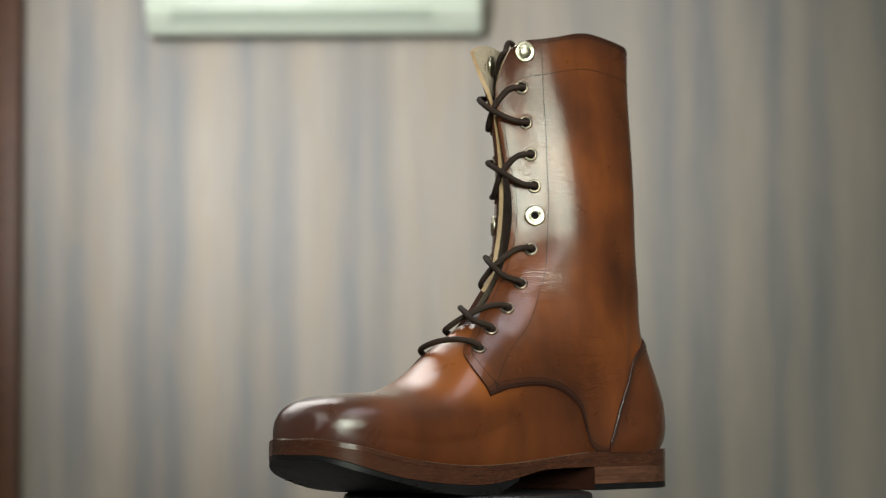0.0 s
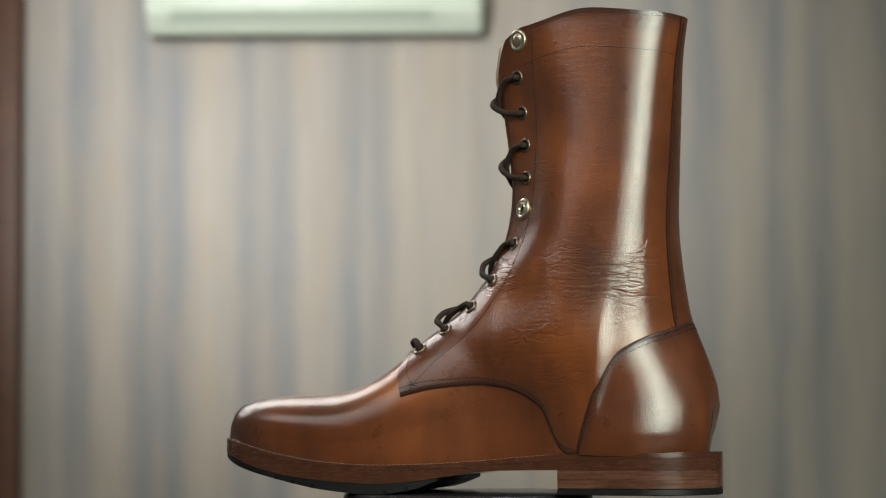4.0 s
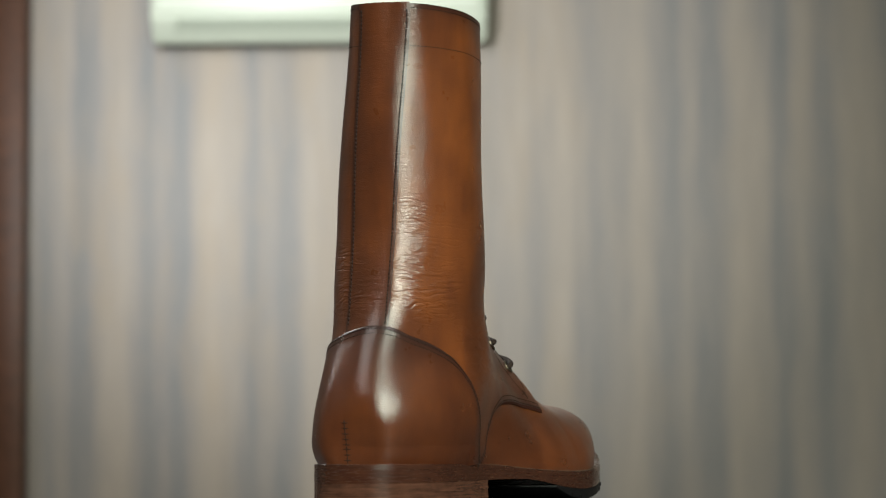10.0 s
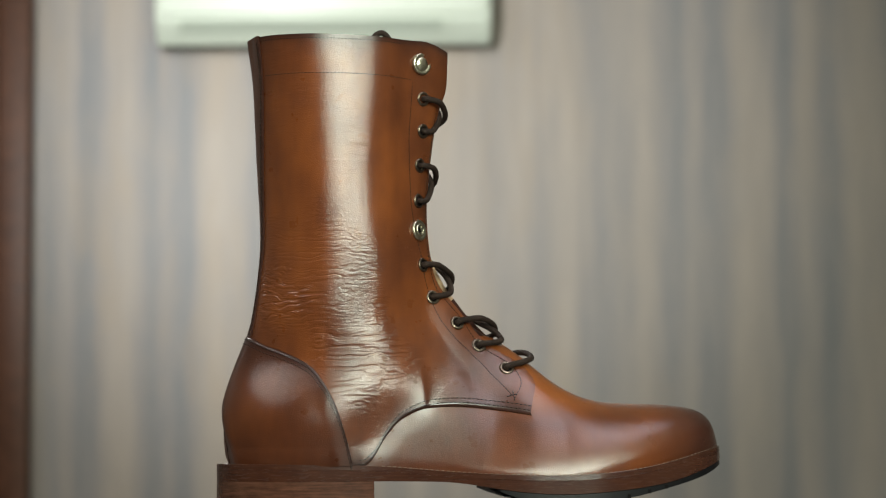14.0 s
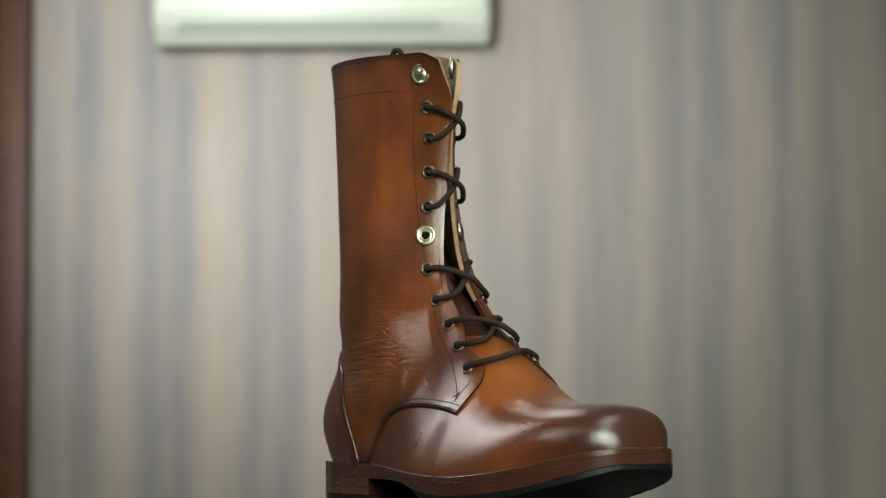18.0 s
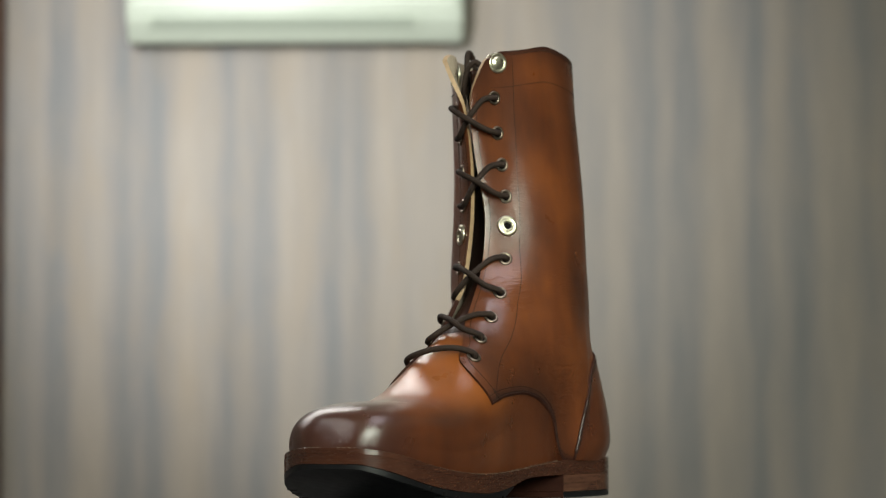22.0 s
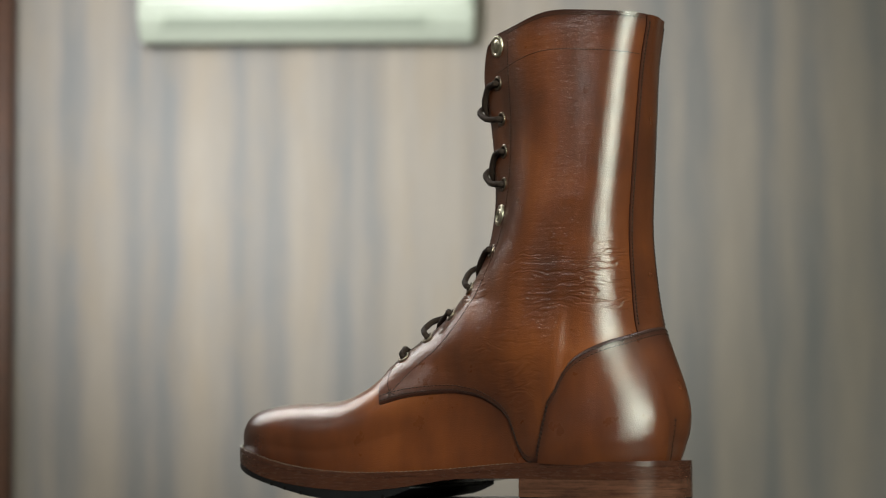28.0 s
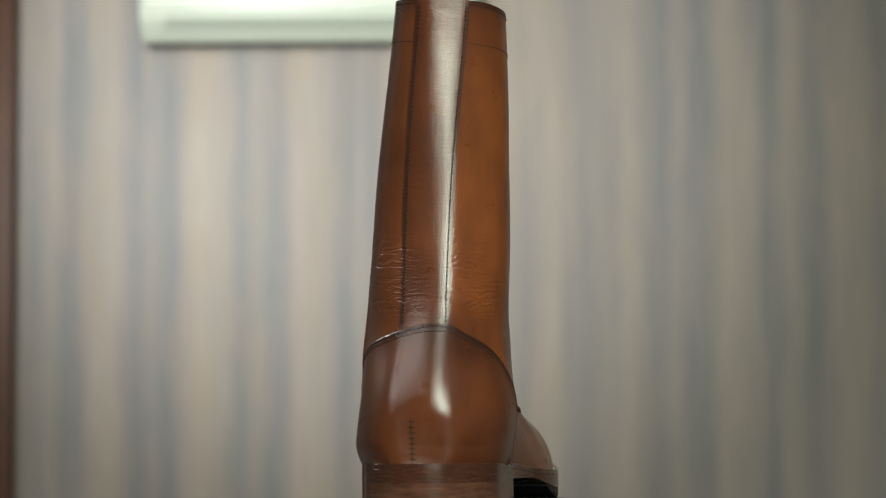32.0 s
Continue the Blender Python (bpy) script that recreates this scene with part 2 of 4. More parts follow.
def laminate():
    m, n, l, p = material("striped_wood_laminate")
    vec = coords(n, l)
    sep = n.new("ShaderNodeSeparateXYZ")
    l.new(vec, sep.inputs[0])
    # each stripe wanders a little up the wall
    sway = noise_node(n, l, coords(n, l, (5, 5, 1.3)), 1.0, 3, 0.6)
    x = math_node(n, l, "ADD", sep.outputs["X"], math_node(n, l, "MULTIPLY", math_node(n, l, "SUBTRACT", sway, 0.5), 0.05))
    halves = []
    for lo, hi in ((-1.02, -0.06), (-0.06, 1.12)):
        stops = [((px - lo) / (hi - lo), (v, v, v)) for px, v in STRIPES if lo <= px <= hi]
        fac = math_node(n, l, "MULTIPLY", math_node(n, l, "SUBTRACT", x, lo), 1 / (hi - lo), True)
        r = ramp(n, l, fac, stops)
        r.node.color_ramp.interpolation = "EASE"
        halves.append(r)
    stripe = mix(n, l, math_node(n, l, "GREATER_THAN", x, -0.06), halves[0], halves[1])
    mid = noise_node(n, l, coords(n, l, (19, 19, 1.1)), 1.0, 4, 0.65)
    fine = noise_node(n, l, coords(n, l, (75, 75, 5.5)), 1.0, 4, 0.75)
    fade = noise_node(n, l, coords(n, l, (9, 9, 1.7)), 1.0, 3, 0.6)
    s = math_node(n, l, "ADD", math_node(n, l, "MULTIPLY", stripe, 0.40), math_node(n, l, "MULTIPLY", mid, 0.42))
    s = math_node(n, l, "ADD", s, math_node(n, l, "MULTIPLY", fine, 0.26))
    s = math_node(n, l, "ADD", s, math_node(n, l, "MULTIPLY", math_node(n, l, "SUBTRACT", fade, 0.5), 0.35))
    col = ramp(n, l, s, [(0.30, (0.185, 0.187, 0.195)), (0.46, (0.241, 0.227, 0.222)), (0.60, (0.310, 0.274, 0.245)), (0.76, (0.373, 0.320, 0.273))])
    warm = noise_node(n, l, coords(n, l, (1.6, 1.6, 1.1)), 1.0, 3, 0.6)
    patch = noise_node(n, l, coords(n, l, (11, 11, 2.6)), 1.0, 4, 0.65)
    col = mix(n, l, math_node(n, l, "MULTIPLY", rangemap(n, l, patch, 0.42, 0.66), 0.35), col, mix(n, l, rangemap(n, l, warm, 0.35, 0.65), (0.26, 0.245, 0.238), (0.345, 0.268, 0.192)))
    l.new(col, p.inputs["Base Color"])
    l.new(math_node(n, l, "ADD", math_node(n, l, "MULTIPLY", fine, 0.12), 0.33), p.inputs["Roughness"])
    setv(p, Specular_IOR_Level=0.15)
    l.new(bump(n, l, mid, 0.10, 0.001), p.inputs["Normal"])
    return m


LAMINATE = laminate()


# ---- mesh helpers ----
def mesh_ob(name, verts, faces, mats, parent=None, label="", index=None, smooth=True):
    me = bpy.data.meshes.new(name)
    me.from_pydata([tuple(map(float, v)) for v in verts], [], [tuple(int(i) for i in f) for f in faces])
    for m in mats if isinstance(mats, (list, tuple)) else [mats]:
        me.materials.append(m)
    if index is not None:
        me.polygons.foreach_set("material_index", np.asarray(index, dtype=np.int32))
    if smooth:
        me.polygons.foreach_set("use_smooth", np.ones(len(me.polygons), dtype=bool))
    me.validate()
    me.update()
    ob = new(name, me)
    if parent is not None:
        ob.parent = parent
    if label:
        ob["label"] = label
    return ob


def part(name, bm, mat, parent, label=""):
    me = bpy.data.meshes.new(name)
    bm.to_mesh(me)
    bm.free()
    for m in mat if isinstance(mat, (list, tuple)) else [mat]:
        me.materials.append(m)
    ob = new(name, me)
    ob.parent = parent
    if label:
        ob["label"] = label
    return ob


def box(x0, x1, y0, y1, z0, z1, bevel=0.0, seg=2):
    bm = bmesh.new()
    bmesh.ops.create_cube(bm, size=1.0)
    for v in bm.verts:
        v.co = ((x0 + x1) / 2 + v.co.x * (x1 - x0), (y0 + y1) / 2 + v.co.y * (y1 - y0), (z0 + z1) / 2 + v.co.z * (z1 - z0))
    if bevel:
        bmesh.ops.bevel(bm, geom=bm.edges[:], offset=bevel, segments=seg, affect="EDGES", profile=0.5)
        for f in bm.faces:
            f.smooth = True
    return bm


def moulded(profile, x0, x1, bevel):
    """A solid of one section (y, z), drawn out along x, with rounded edges."""
    bm = bmesh.new()
    ends = [[bm.verts.new((x, y, z)) for y, z in profile] for x in (x0, x1)]
    n = len(profile)
    bm.faces.new(ends[0])
    bm.faces.new(ends[1][::-1])
    for i in range(n):
        bm.faces.new((ends[0][i], ends[1][i], ends[1][(i + 1) % n], ends[0][(i + 1) % n]))
    bmesh.ops.recalc_face_normals(bm, faces=bm.faces[:])
    bmesh.ops.bevel(bm, geom=bm.edges[:], offset=bevel, segments=3, affect="EDGES", profile=0.5)
    for f in bm.faces:
        f.smooth = True
    return bm


def lathe(profile, seg=32):
    """A solid of revolution round z; profile: (radius, z) from the bottom up."""
    bm = bmesh.new()
    rings = []
    for r, z in profile:
        rings.append([bm.verts.new((r * math.cos(2 * math.pi * i / seg), r * math.sin(2 * math.pi * i / seg), z)) for i in range(seg)])
    for a, b in zip(rings, rings[1:]):
        for i in range(seg):
            f = bm.faces.new((a[i], a[(i + 1) % seg], b[(i + 1) % seg], b[i]))
            f.smooth = True
    return bm, rings


def curve(xs, ys, soft=0.02):
    """A smooth function through a few values, flat past its ends. soft: how far it is rounded, as a share of its range."""
    xs, ys = np.array(xs, float), np.array(ys, float)
    d = np.diff(ys) / np.diff(xs)
    m = np.concatenate([[d[0]], np.where(d[1:] * d[:-1] > 0, 2 * d[1:] * d[:-1] / (d[1:] + d[:-1] + 1e-30), 0), [d[-1]]])
    x = np.linspace(xs[0], xs[-1], 800)
    i = np.clip(np.searchsorted(xs, x) - 1, 0, len(xs) - 2)
    h = xs[i + 1] - xs[i]
    t = (x - xs[i]) / h
    y = ys[i] * (1 + 2 * t) * (1 - t) ** 2 + h * m[i] * t * (1 - t) ** 2 + ys[i + 1] * t * t * (3 - 2 * t) - h * m[i + 1] * t * t * (1 - t)
    if soft:
        k = np.exp(-0.5 * (np.arange(-60, 61) / (800 * soft)) ** 2)
        pad = np.concatenate([2 * y[0] - y[60:0:-1], y, 2 * y[-1] - y[-2:-62:-1]])
        y = np.convolve(pad, k / k.sum(), "valid")
    return lambda v: np.interp(v, x, y)


# ---- the boot's form, in millimetres: x from heel to toe, y across, z up ----
XB = curve([20, 34, 47, 64, 85, 101, 112, 133, 160, 195, 229, 255, 282], [-152, -155.5, -155, -151.5, -145, -138.5, -136, -133.5, -132, -132, -133.5, -135, -138.5])
XF = curve([40, 115, 128, 140, 152, 161, 178, 195, 230, 250, 274, 284], [-26, -24, -21, -22.5, -25.5, -27, -28.5, -28, -24.5, -21, -18, -17])
YLS = curve([20, 30, 45, 58, 85, 112, 147, 182, 217, 250, 282], [46.5, 49.5, 50, 49.5, 48, 47, 45, 42, 38, 33.5, 29.5])
YMS = curve([20, 30, 45, 58, 85, 112, 156, 217, 282], [-33, -37.5, -39, -37.5, -33.5, -32.5, -34, -34.5, -33.5])
YLO = curve([-157, -114, -90, -64, -35, -18, 0, 20, 43, 60, 80, 95, 110, 147], [48.0, 48.8, 47.0, 44.9, 44.3, 44.6, 46.7, 48.8, 50.8, 51.6, 50.9, 49.4, 47.2, 46])
YMO = curve([-157, -120, -95, -64, -30, 0, 30, 60, 90, 110, 147], [-21, -27, -30.5, -34, -41.5, -50.0, -56.0, -57.3, -52.5, -45.5, -34])
WELT_Z = curve([-154, -77, -56, -23, 10, 43, 77, 110, 124, 141, 147], [24.8, 23.8, 22.8, 20, 18, 17.2, 19.3, 24.7, 28.4, 32.5, 33.8])
MID_Z = curve([-154, -63, -25, -8, 15, 43, 77, 110, 124, 147], [14.4, 14.4, 14, 12, 8.3, 6.3, 8.3, 13, 17, 25])
OUT_Z = curve([6, 22, 43, 73, 108, 134, 147], [8, 2.5, 0.0, 2.5, 9.5, 16.5, 22])
TOP_Z = curve([-60, -30, -16.5, -4.5, 11, 27, 36, 50, 64, 76, 93, 110, 128, 138, 143.5, 146.8, 149.3], [152, 144, 129, 113.5, 100.5, 89, 81.5, 71, 64, 61, 59.7, 59.3, 57.5, 54.5, 49.5, 40, 30], 0.008)
RIDGE_Y = curve([-60, 0, 60, 147], [5, 6, 5, 6])
POINTED = curve([-60, 0, 40, 100], [1.6, 1.75, 1.95, 2.4])


# how far the shaft's section lies inside a plain oval: waves round the section (even, then odd, by order), by height
WAVE_Z = [35, 60, 90, 120, 160, 210, 275]
WAVES = [curve(WAVE_Z, w, 0.03) for w in (
    [2.5, 0.7, 1.0, 1.1, 2.2, 2.5, 1.8],
    [-4.3, -1.3, -3.5, -1.7, -1.0, 0.9, 0.5], [0.0, 2.6, -1.3, -0.8, -0.1, -0.2, -1.5],
    [2.0, -0.1, 0.1, 0.3, 0.3, -0.8, -0.7], [0.3, -1.2, -3.9, -2.5, -0.9, -0.3, -1.4],
    [0.1, 1.1, 3.1, 0.8, 0.1, -1.0, -1.7], [0.0, -0.3, 0.0, 0.2, 0.3, -0.3, -0.7],
    [-0.1, -0.2, -0.2, -0.2, -0.4, -0.5, -0.1], [0.0, 0.1, 0.5, 0.3, 0.2, 0.3, 0.3])]


def taper(x, y, z):
    """What is taken off the oval of the shaft in the direction of the point."""
    lx, ly = XF(z) - XB(z), YLS(z) - YMS(z)
    psi = np.arctan2((y - (YLS(z) + YMS(z)) / 2) / ly ** 2, (x - (XB(z) + XF(z)) / 2) / lx ** 2)
    out = WAVES[0](z)
    for k in (1, 2, 3, 4):
        out = out + WAVES[2 * k - 1](z) * np.cos(k * psi) + WAVES[2 * k](z) * np.sin(k * psi)
    return out


TOE = 150.0


def outline(x, inset=0.0):
    """The sole's two edges (y) at x, with rounded toe and heel."""
    x = np.asarray(x, float)
    x1, x0 = TOE - inset, -157.0 + inset * 0.5
    yl, ym = YLO(x) - inset, YMO(x) + inset
    t = np.clip((x - 102) / (x1 - 102), 0, 1)
    h = np.clip((-108 - x) / (-108 - x0), 0, 1)
    e = (1 - t ** 2.4) ** (1 / 2.4) * (1 - h ** 2.3) ** (1 / 2.3)
    mid = (yl + ym) / 2
    return mid + (yl - mid) * e, mid + (ym - mid) * e


def form(p):
    """Below 0 inside the last, about the distance in mm outside."""
    x, y, z = p[..., 0], p[..., 1], p[..., 2]
    xb, xf, yl, ym = XB(z), XF(z), YLS(z), YMS(z)
    b = (yl - ym) / 2
    k = np.clip(0.5 + (y - (yl + ym) / 2) / b, 0, 1)
    k = k * k * (3 - 2 * k)
    h = np.clip((125 - z) / 70, 0, 1)
    lat = k
    xc = (xb + xf) / 2 - 20 * k + 26 * (1 - k) * h * h * (3 - 2 * h)
    a = np.where(x > xc, xf - xc, xc - xb)
    w = np.clip((-60 - x) / 95, 0, 1)
    w = w * w * (3 - 2 * w) * np.clip((115 - z) / 60, 0, 1)
    u, v = np.abs(x - xc) / a, np.abs(y - 9.0 * w - (yl + ym) / 2) / b
    h = np.clip(u / 0.8, 0, 1)
    k, m = np.clip((u - 0.2) / 0.75, 0, 1), np.clip(u / 0.75, 0, 1)
    front = lat * (0.10 - 0.95 * k * k * (3 - 2 * k)) - (1 - lat) * 0.68 * m * m * (3 - 2 * m)
    e = 2.25 + np.clip((z - 60) / 60, 0, 1) * np.where(x < xc, (0.75 * lat - 0.40) * h * h * (3 - 2 * h), front)
    shaft = ((u ** e + v ** e) ** (1 / e) - 1) * b
    # near the sole the shaft takes on the sole's outline
    xx = x - XB(z) - 157.0
    w = np.clip((-35 - x) / 75, 0, 1)
    w = w * w * (3 - 2 * w)
    ol, om = outline(np.clip(xx, -157, -30))
    low = np.maximum(y - ol + 3.4 - (YLS(z) - 46.5) * 1.8 * w, om + 3.4 + (YMS(z) + 33) * w - y)
    low = np.maximum(np.maximum(low, -157 - xx), x + 30)
    w = np.clip((x + 92) / 60, 0, 1)
    low = low + 16.0 * w * w * (3 - 2 * w)
    w = np.clip((z - 35) / 65, 0, 1)
    w = w * w * (3 - 2 * w)
    shaft = low * (1 - w) + shaft * w + taper(x, y, z)
    zt, zb = TOP_Z(x), WELT_Z(x) - 3
    yl, ym = outline(np.clip(np.where(x > 102, 102 + (x - 102) * 0.954, x), -90, TOE - 3.61), 3.6)
    b = np.maximum((yl - ym) / 2, 0.5)
    k = np.clip(0.5 - (y - (yl + ym) / 2) / b, 0, 1)
    zw = zb + (0.32 - 0.26 * k * k * (3 - 2 * k) * np.clip((112 - x) / 65, 0, 1)) * (zt - zb)
    t = (z - zw) / (zt - zw)
    yc = (yl + ym) / 2 + (RIDGE_Y(x) - (yl + ym) / 2) * np.clip(t, 0, 1)
    s = np.abs(y - yc) / b
    t = np.where(t > 0, t, np.abs(t) * 0.9)
    # the inner side rises at a slant, the outer one rounder
    h = np.clip((82 - x) / 80, 0, 1)
    e = np.where(z > zw, np.maximum(POINTED(x) - 0.62 * k * h * h * (3 - 2 * h), 1.15), 2.3)
    foot = ((s ** e + t ** e) ** (1 / e) - 1) * np.minimum(b, zt - zw)
    foot = np.maximum(foot, np.maximum(-85 - x, x - 148.5))
    k = np.clip((np.abs(y - 6) - 8) / 22, 0, 1)
    k = 8.0 + (14.0 * k * k * (3 - 2 * k) - 4.0) * np.clip((z - 38) / 30, 0, 1)
    h = np.clip(0.5 + 0.5 * (shaft - foot) / k, 0, 1)
    return shaft * (1 - h) + foot * h - k * h * (1 - h)


def normal(p):
    g = np.stack([form(p + d) - form(p - d) for d in np.eye(3) * 0.4], -1)
    return g / np.maximum(np.linalg.norm(g, axis=-1, keepdims=True), 1e-9)


def cast(o, d, far=220.0, steps=56):
    """Where rays from inside leave the form for the first time."""
    o, d = np.broadcast_arrays(np.asarray(o, float), np.asarray(d, float))
    lo, hi = np.zeros(o.shape[:-1]), np.full(o.shape[:-1], far)
    done = np.zeros(o.shape[:-1], bool)
    for k in np.linspace(0, far, steps)[1:]:
        out = form(o + d * k) > 0
        hi = np.where(out & ~done, k, hi)
        lo = np.where(~out & ~done, k, lo)
        done |= out
    for _ in range(18):
        m = (lo + hi) / 2
        out = form(o + d * m[..., None]) > 0
        hi, lo = np.where(out, m, hi), np.where(out, lo, m)
    return o + d * ((lo + hi) / 2)[..., None]


AXIS_X = curve([20, 60, 120, 170, 275], [-55, -50, -66, -80, -78])
AXIS_Y = curve([20, 120, 275], [7, 7, 1])


def spoke(theta, z):
    """A point of the surface at height z, in the direction theta from the shaft's axis (0: front, 180 degrees: back)."""
    theta, z = np.broadcast_arrays(np.asarray(theta, float), np.asarray(z, float))
    o = np.stack([AXIS_X(z), AXIS_Y(z), z], -1)
    return cast(o, np.stack([np.cos(theta), np.sin(theta), np.zeros_like(theta)], -1))


def ahead(y, z, sign=1.0):
    """A point of the surface straight ahead (or behind) at y and z."""
    y, z = np.broadcast_arrays(np.asarray(y, float), np.asarray(z, float))
    return cast(np.stack([AXIS_X(z), y, z], -1), np.array([sign, 0.0, 0.0]))


def aside(x, z, side, y=8.0):
    x, z = np.broadcast_arrays(np.asarray(x, float), np.asarray(z, float))
    return cast(np.stack([x, np.full_like(x, y), z], -1), np.array([0.0, float(side), 0.0]), 90.0)


def shell(name, grid, out, inn, mats, parent, label="", edge_rows=0, edge_cols=0, flip=False, dark_below=0.0, sewn="bottom"):
    """A sheet of leather on the form: an outer and an inner skin and the cut edge between. mats: outside, edge, inside, dyed border."""
    n = normal(grid)
    r, c = grid.shape[:2]
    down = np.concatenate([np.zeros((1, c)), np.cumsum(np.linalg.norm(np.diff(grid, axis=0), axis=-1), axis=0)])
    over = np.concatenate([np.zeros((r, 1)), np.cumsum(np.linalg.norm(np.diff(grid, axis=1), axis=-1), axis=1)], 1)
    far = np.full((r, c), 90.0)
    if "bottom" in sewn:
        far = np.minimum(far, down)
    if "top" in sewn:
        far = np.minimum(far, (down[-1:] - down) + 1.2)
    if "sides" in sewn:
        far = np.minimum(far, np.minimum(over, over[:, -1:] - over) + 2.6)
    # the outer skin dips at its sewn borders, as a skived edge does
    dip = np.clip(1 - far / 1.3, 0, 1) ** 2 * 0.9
    a, b = (grid + n * (out - dip)[..., None]) / 1000, (grid + n * inn) / 1000
    verts = np.concatenate([a.reshape(-1, 3), b.reshape(-1, 3)])
    faces, idx = [], []
    off = r * c
    for i in range(r - 1):
        for j in range(c - 1):
            q = (i * c + j, i * c + j + 1, (i + 1) * c + j + 1, (i + 1) * c + j)
            faces.append(q if not flip else q[::-1])
            idx.append(3 if i < edge_rows or j < edge_cols else 0)
            q = tuple(off + k for k in q)
            faces.append(q[::-1] if not flip else q)
            idx.append(2)
    ring = [j for j in range(c)] + [i * c + c - 1 for i in range(1, r)] + [(r - 1) * c + j for j in range(c - 2, -1, -1)] + [i * c for i in range(r - 2, 0, -1)]
    for k in range(len(ring)):
        p, q = ring[k], ring[(k + 1) % len(ring)]
        f = (p, p + off, q + off, q)
        faces.append(f if not flip else f[::-1])
        idx.append(3 if verts[p][2] < dark_below else 1)
    ob = mesh_ob(name, verts, faces, mats, parent, label, idx)
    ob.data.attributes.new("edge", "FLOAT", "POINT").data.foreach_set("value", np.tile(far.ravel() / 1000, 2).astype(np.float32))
    # sharp cut edges
    sharp = set()
    for k in range(len(ring)):
        p, q = ring[k], ring[(k + 1) % len(ring)]
        sharp.add((min(p, q), max(p, q)))
        sharp.add((min(p, q) + off, max(p, q) + off))
    for e in ob.data.edges:
        v = tuple(sorted(e.vertices))
        if v in sharp:
            e.use_edge_sharp = True
    return ob


def stitches(name, line, lift, mat, parent, pitch=2.6, length=1.8, width=0.62, label=""):
    """A row of thread stitches along a line on the surface, as small bevelled bars."""
    n = normal(line)
    pts = line + n * lift
    d = np.concatenate([[0], np.cumsum(np.linalg.norm(np.diff(pts, axis=0), axis=1))])
    verts, faces = [], []
    # a thin dark ribbon under the thread paints the shade of its pressed groove
    tan = np.gradient(pts, axis=0)
    tan /= np.linalg.norm(tan, axis=1, keepdims=True) + 1e-9
    across = np.cross(n, tan) * width * 0.2
    for p, w, m in zip(pts, across, n):
        verts += [(p + w + m * 0.03) / 1000, (p - w + m * 0.03) / 1000]
    for i in range(len(pts) - 1):
        faces.append((2 * i, 2 * i + 1, 2 * i + 3, 2 * i + 2))
    for s in np.arange(pitch / 2, d[-1] - pitch / 2, pitch):
        c = np.array([np.interp(s, d, pts[:, k]) for k in range(3)])
        e = np.array([np.interp(s + 0.6, d, pts[:, k]) for k in range(3)]) - c
        nn = np.array([np.interp(s, d, n[:, k]) for k in range(3)])
        e /= np.linalg.norm(e) + 1e-9
        nn -= e * nn.dot(e)
        nn /= np.linalg.norm(nn) + 1e-9
        w = np.cross(nn, e)
        base = len(verts)
        for u, k in ((-0.5, 0.45), (-0.22, 1.0), (0.22, 1.0), (0.5, 0.45)):
            for a, b in ((-0.5, -0.4), (-0.35, 0.45), (0.35, 0.45), (0.5, -0.4)):
                verts.append((c + e * u * length + w * a * width * k + nn * b * width * k) / 1000)
        for i in range(3):
            for j in range(3):
                faces.append((base + i * 4 + j, base + i * 4 + j + 1, base + i * 4 + 5 + j, base + i * 4 + 4 + j))
        faces += [(base, base + 3, base + 2, base + 1), (base + 12, base + 13, base + 14, base + 15)]
    ob = mesh_ob(name, verts, faces, mat, parent, label)
    ob["kind"] = "stuff"
    return ob


def tube(name, pts, radius, mat, parent, label="", seg=10):
    pts = np.asarray(pts, float)
    tan = np.gradient(pts, axis=0)
    tan /= np.linalg.norm(tan, axis=1, keepdims=True) + 1e-9
    verts, faces = [], []
    ref = np.array([0.2, 0.1, 1.0])
    side = np.cross(tan[0], ref)
    for k, (p, t) in enumerate(zip(pts, tan)):
        side = side - t * side.dot(t)
        side /= np.linalg.norm(side) + 1e-9
        up = np.cross(t, side)
        for i in range(seg):
            a = 2 * math.pi * i / seg
            verts.append((p + (side * math.cos(a) + up * math.sin(a)) * radius) / 1000)
    for k in range(len(pts) - 1):
        for i in range(seg):
            faces.append((k * seg + i, k * seg + (i + 1) % seg, (k + 1) * seg + (i + 1) % seg, (k + 1) * seg + i))
    faces += [tuple(range(seg - 1, -1, -1)), tuple(range((len(pts) - 1) * seg, len(pts) * seg))]
    return mesh_ob(name, verts, faces, mat, parent, label)


def spline(ctrl, n=8):
    """Catmull-Rom through control points."""
    c = np.asarray(ctrl, float)
    c = np.concatenate([[2 * c[0] - c[1]], c, [2 * c[-1] - c[-2]]])
    out = []
    for i in range(1, len(c) - 2):
        for t in np.linspace(0, 1, n, endpoint=False):
            a, b, d, e = c[i - 1], c[i], c[i + 1], c[i + 2]
            out.append(0.5 * (2 * b + (d - a) * t + (2 * a - 5 * b + 4 * d - e) * t * t + (3 * b - a - 3 * d + e) * t ** 3))
    out.append(c[-2])
    return np.array(out)


# ---- setting ----
def wall(name, bm, mat, label, cat="wall"):
    ob = part(name, bm, mat, None, label)
    return tagged(ob, category=cat, kind="structure")


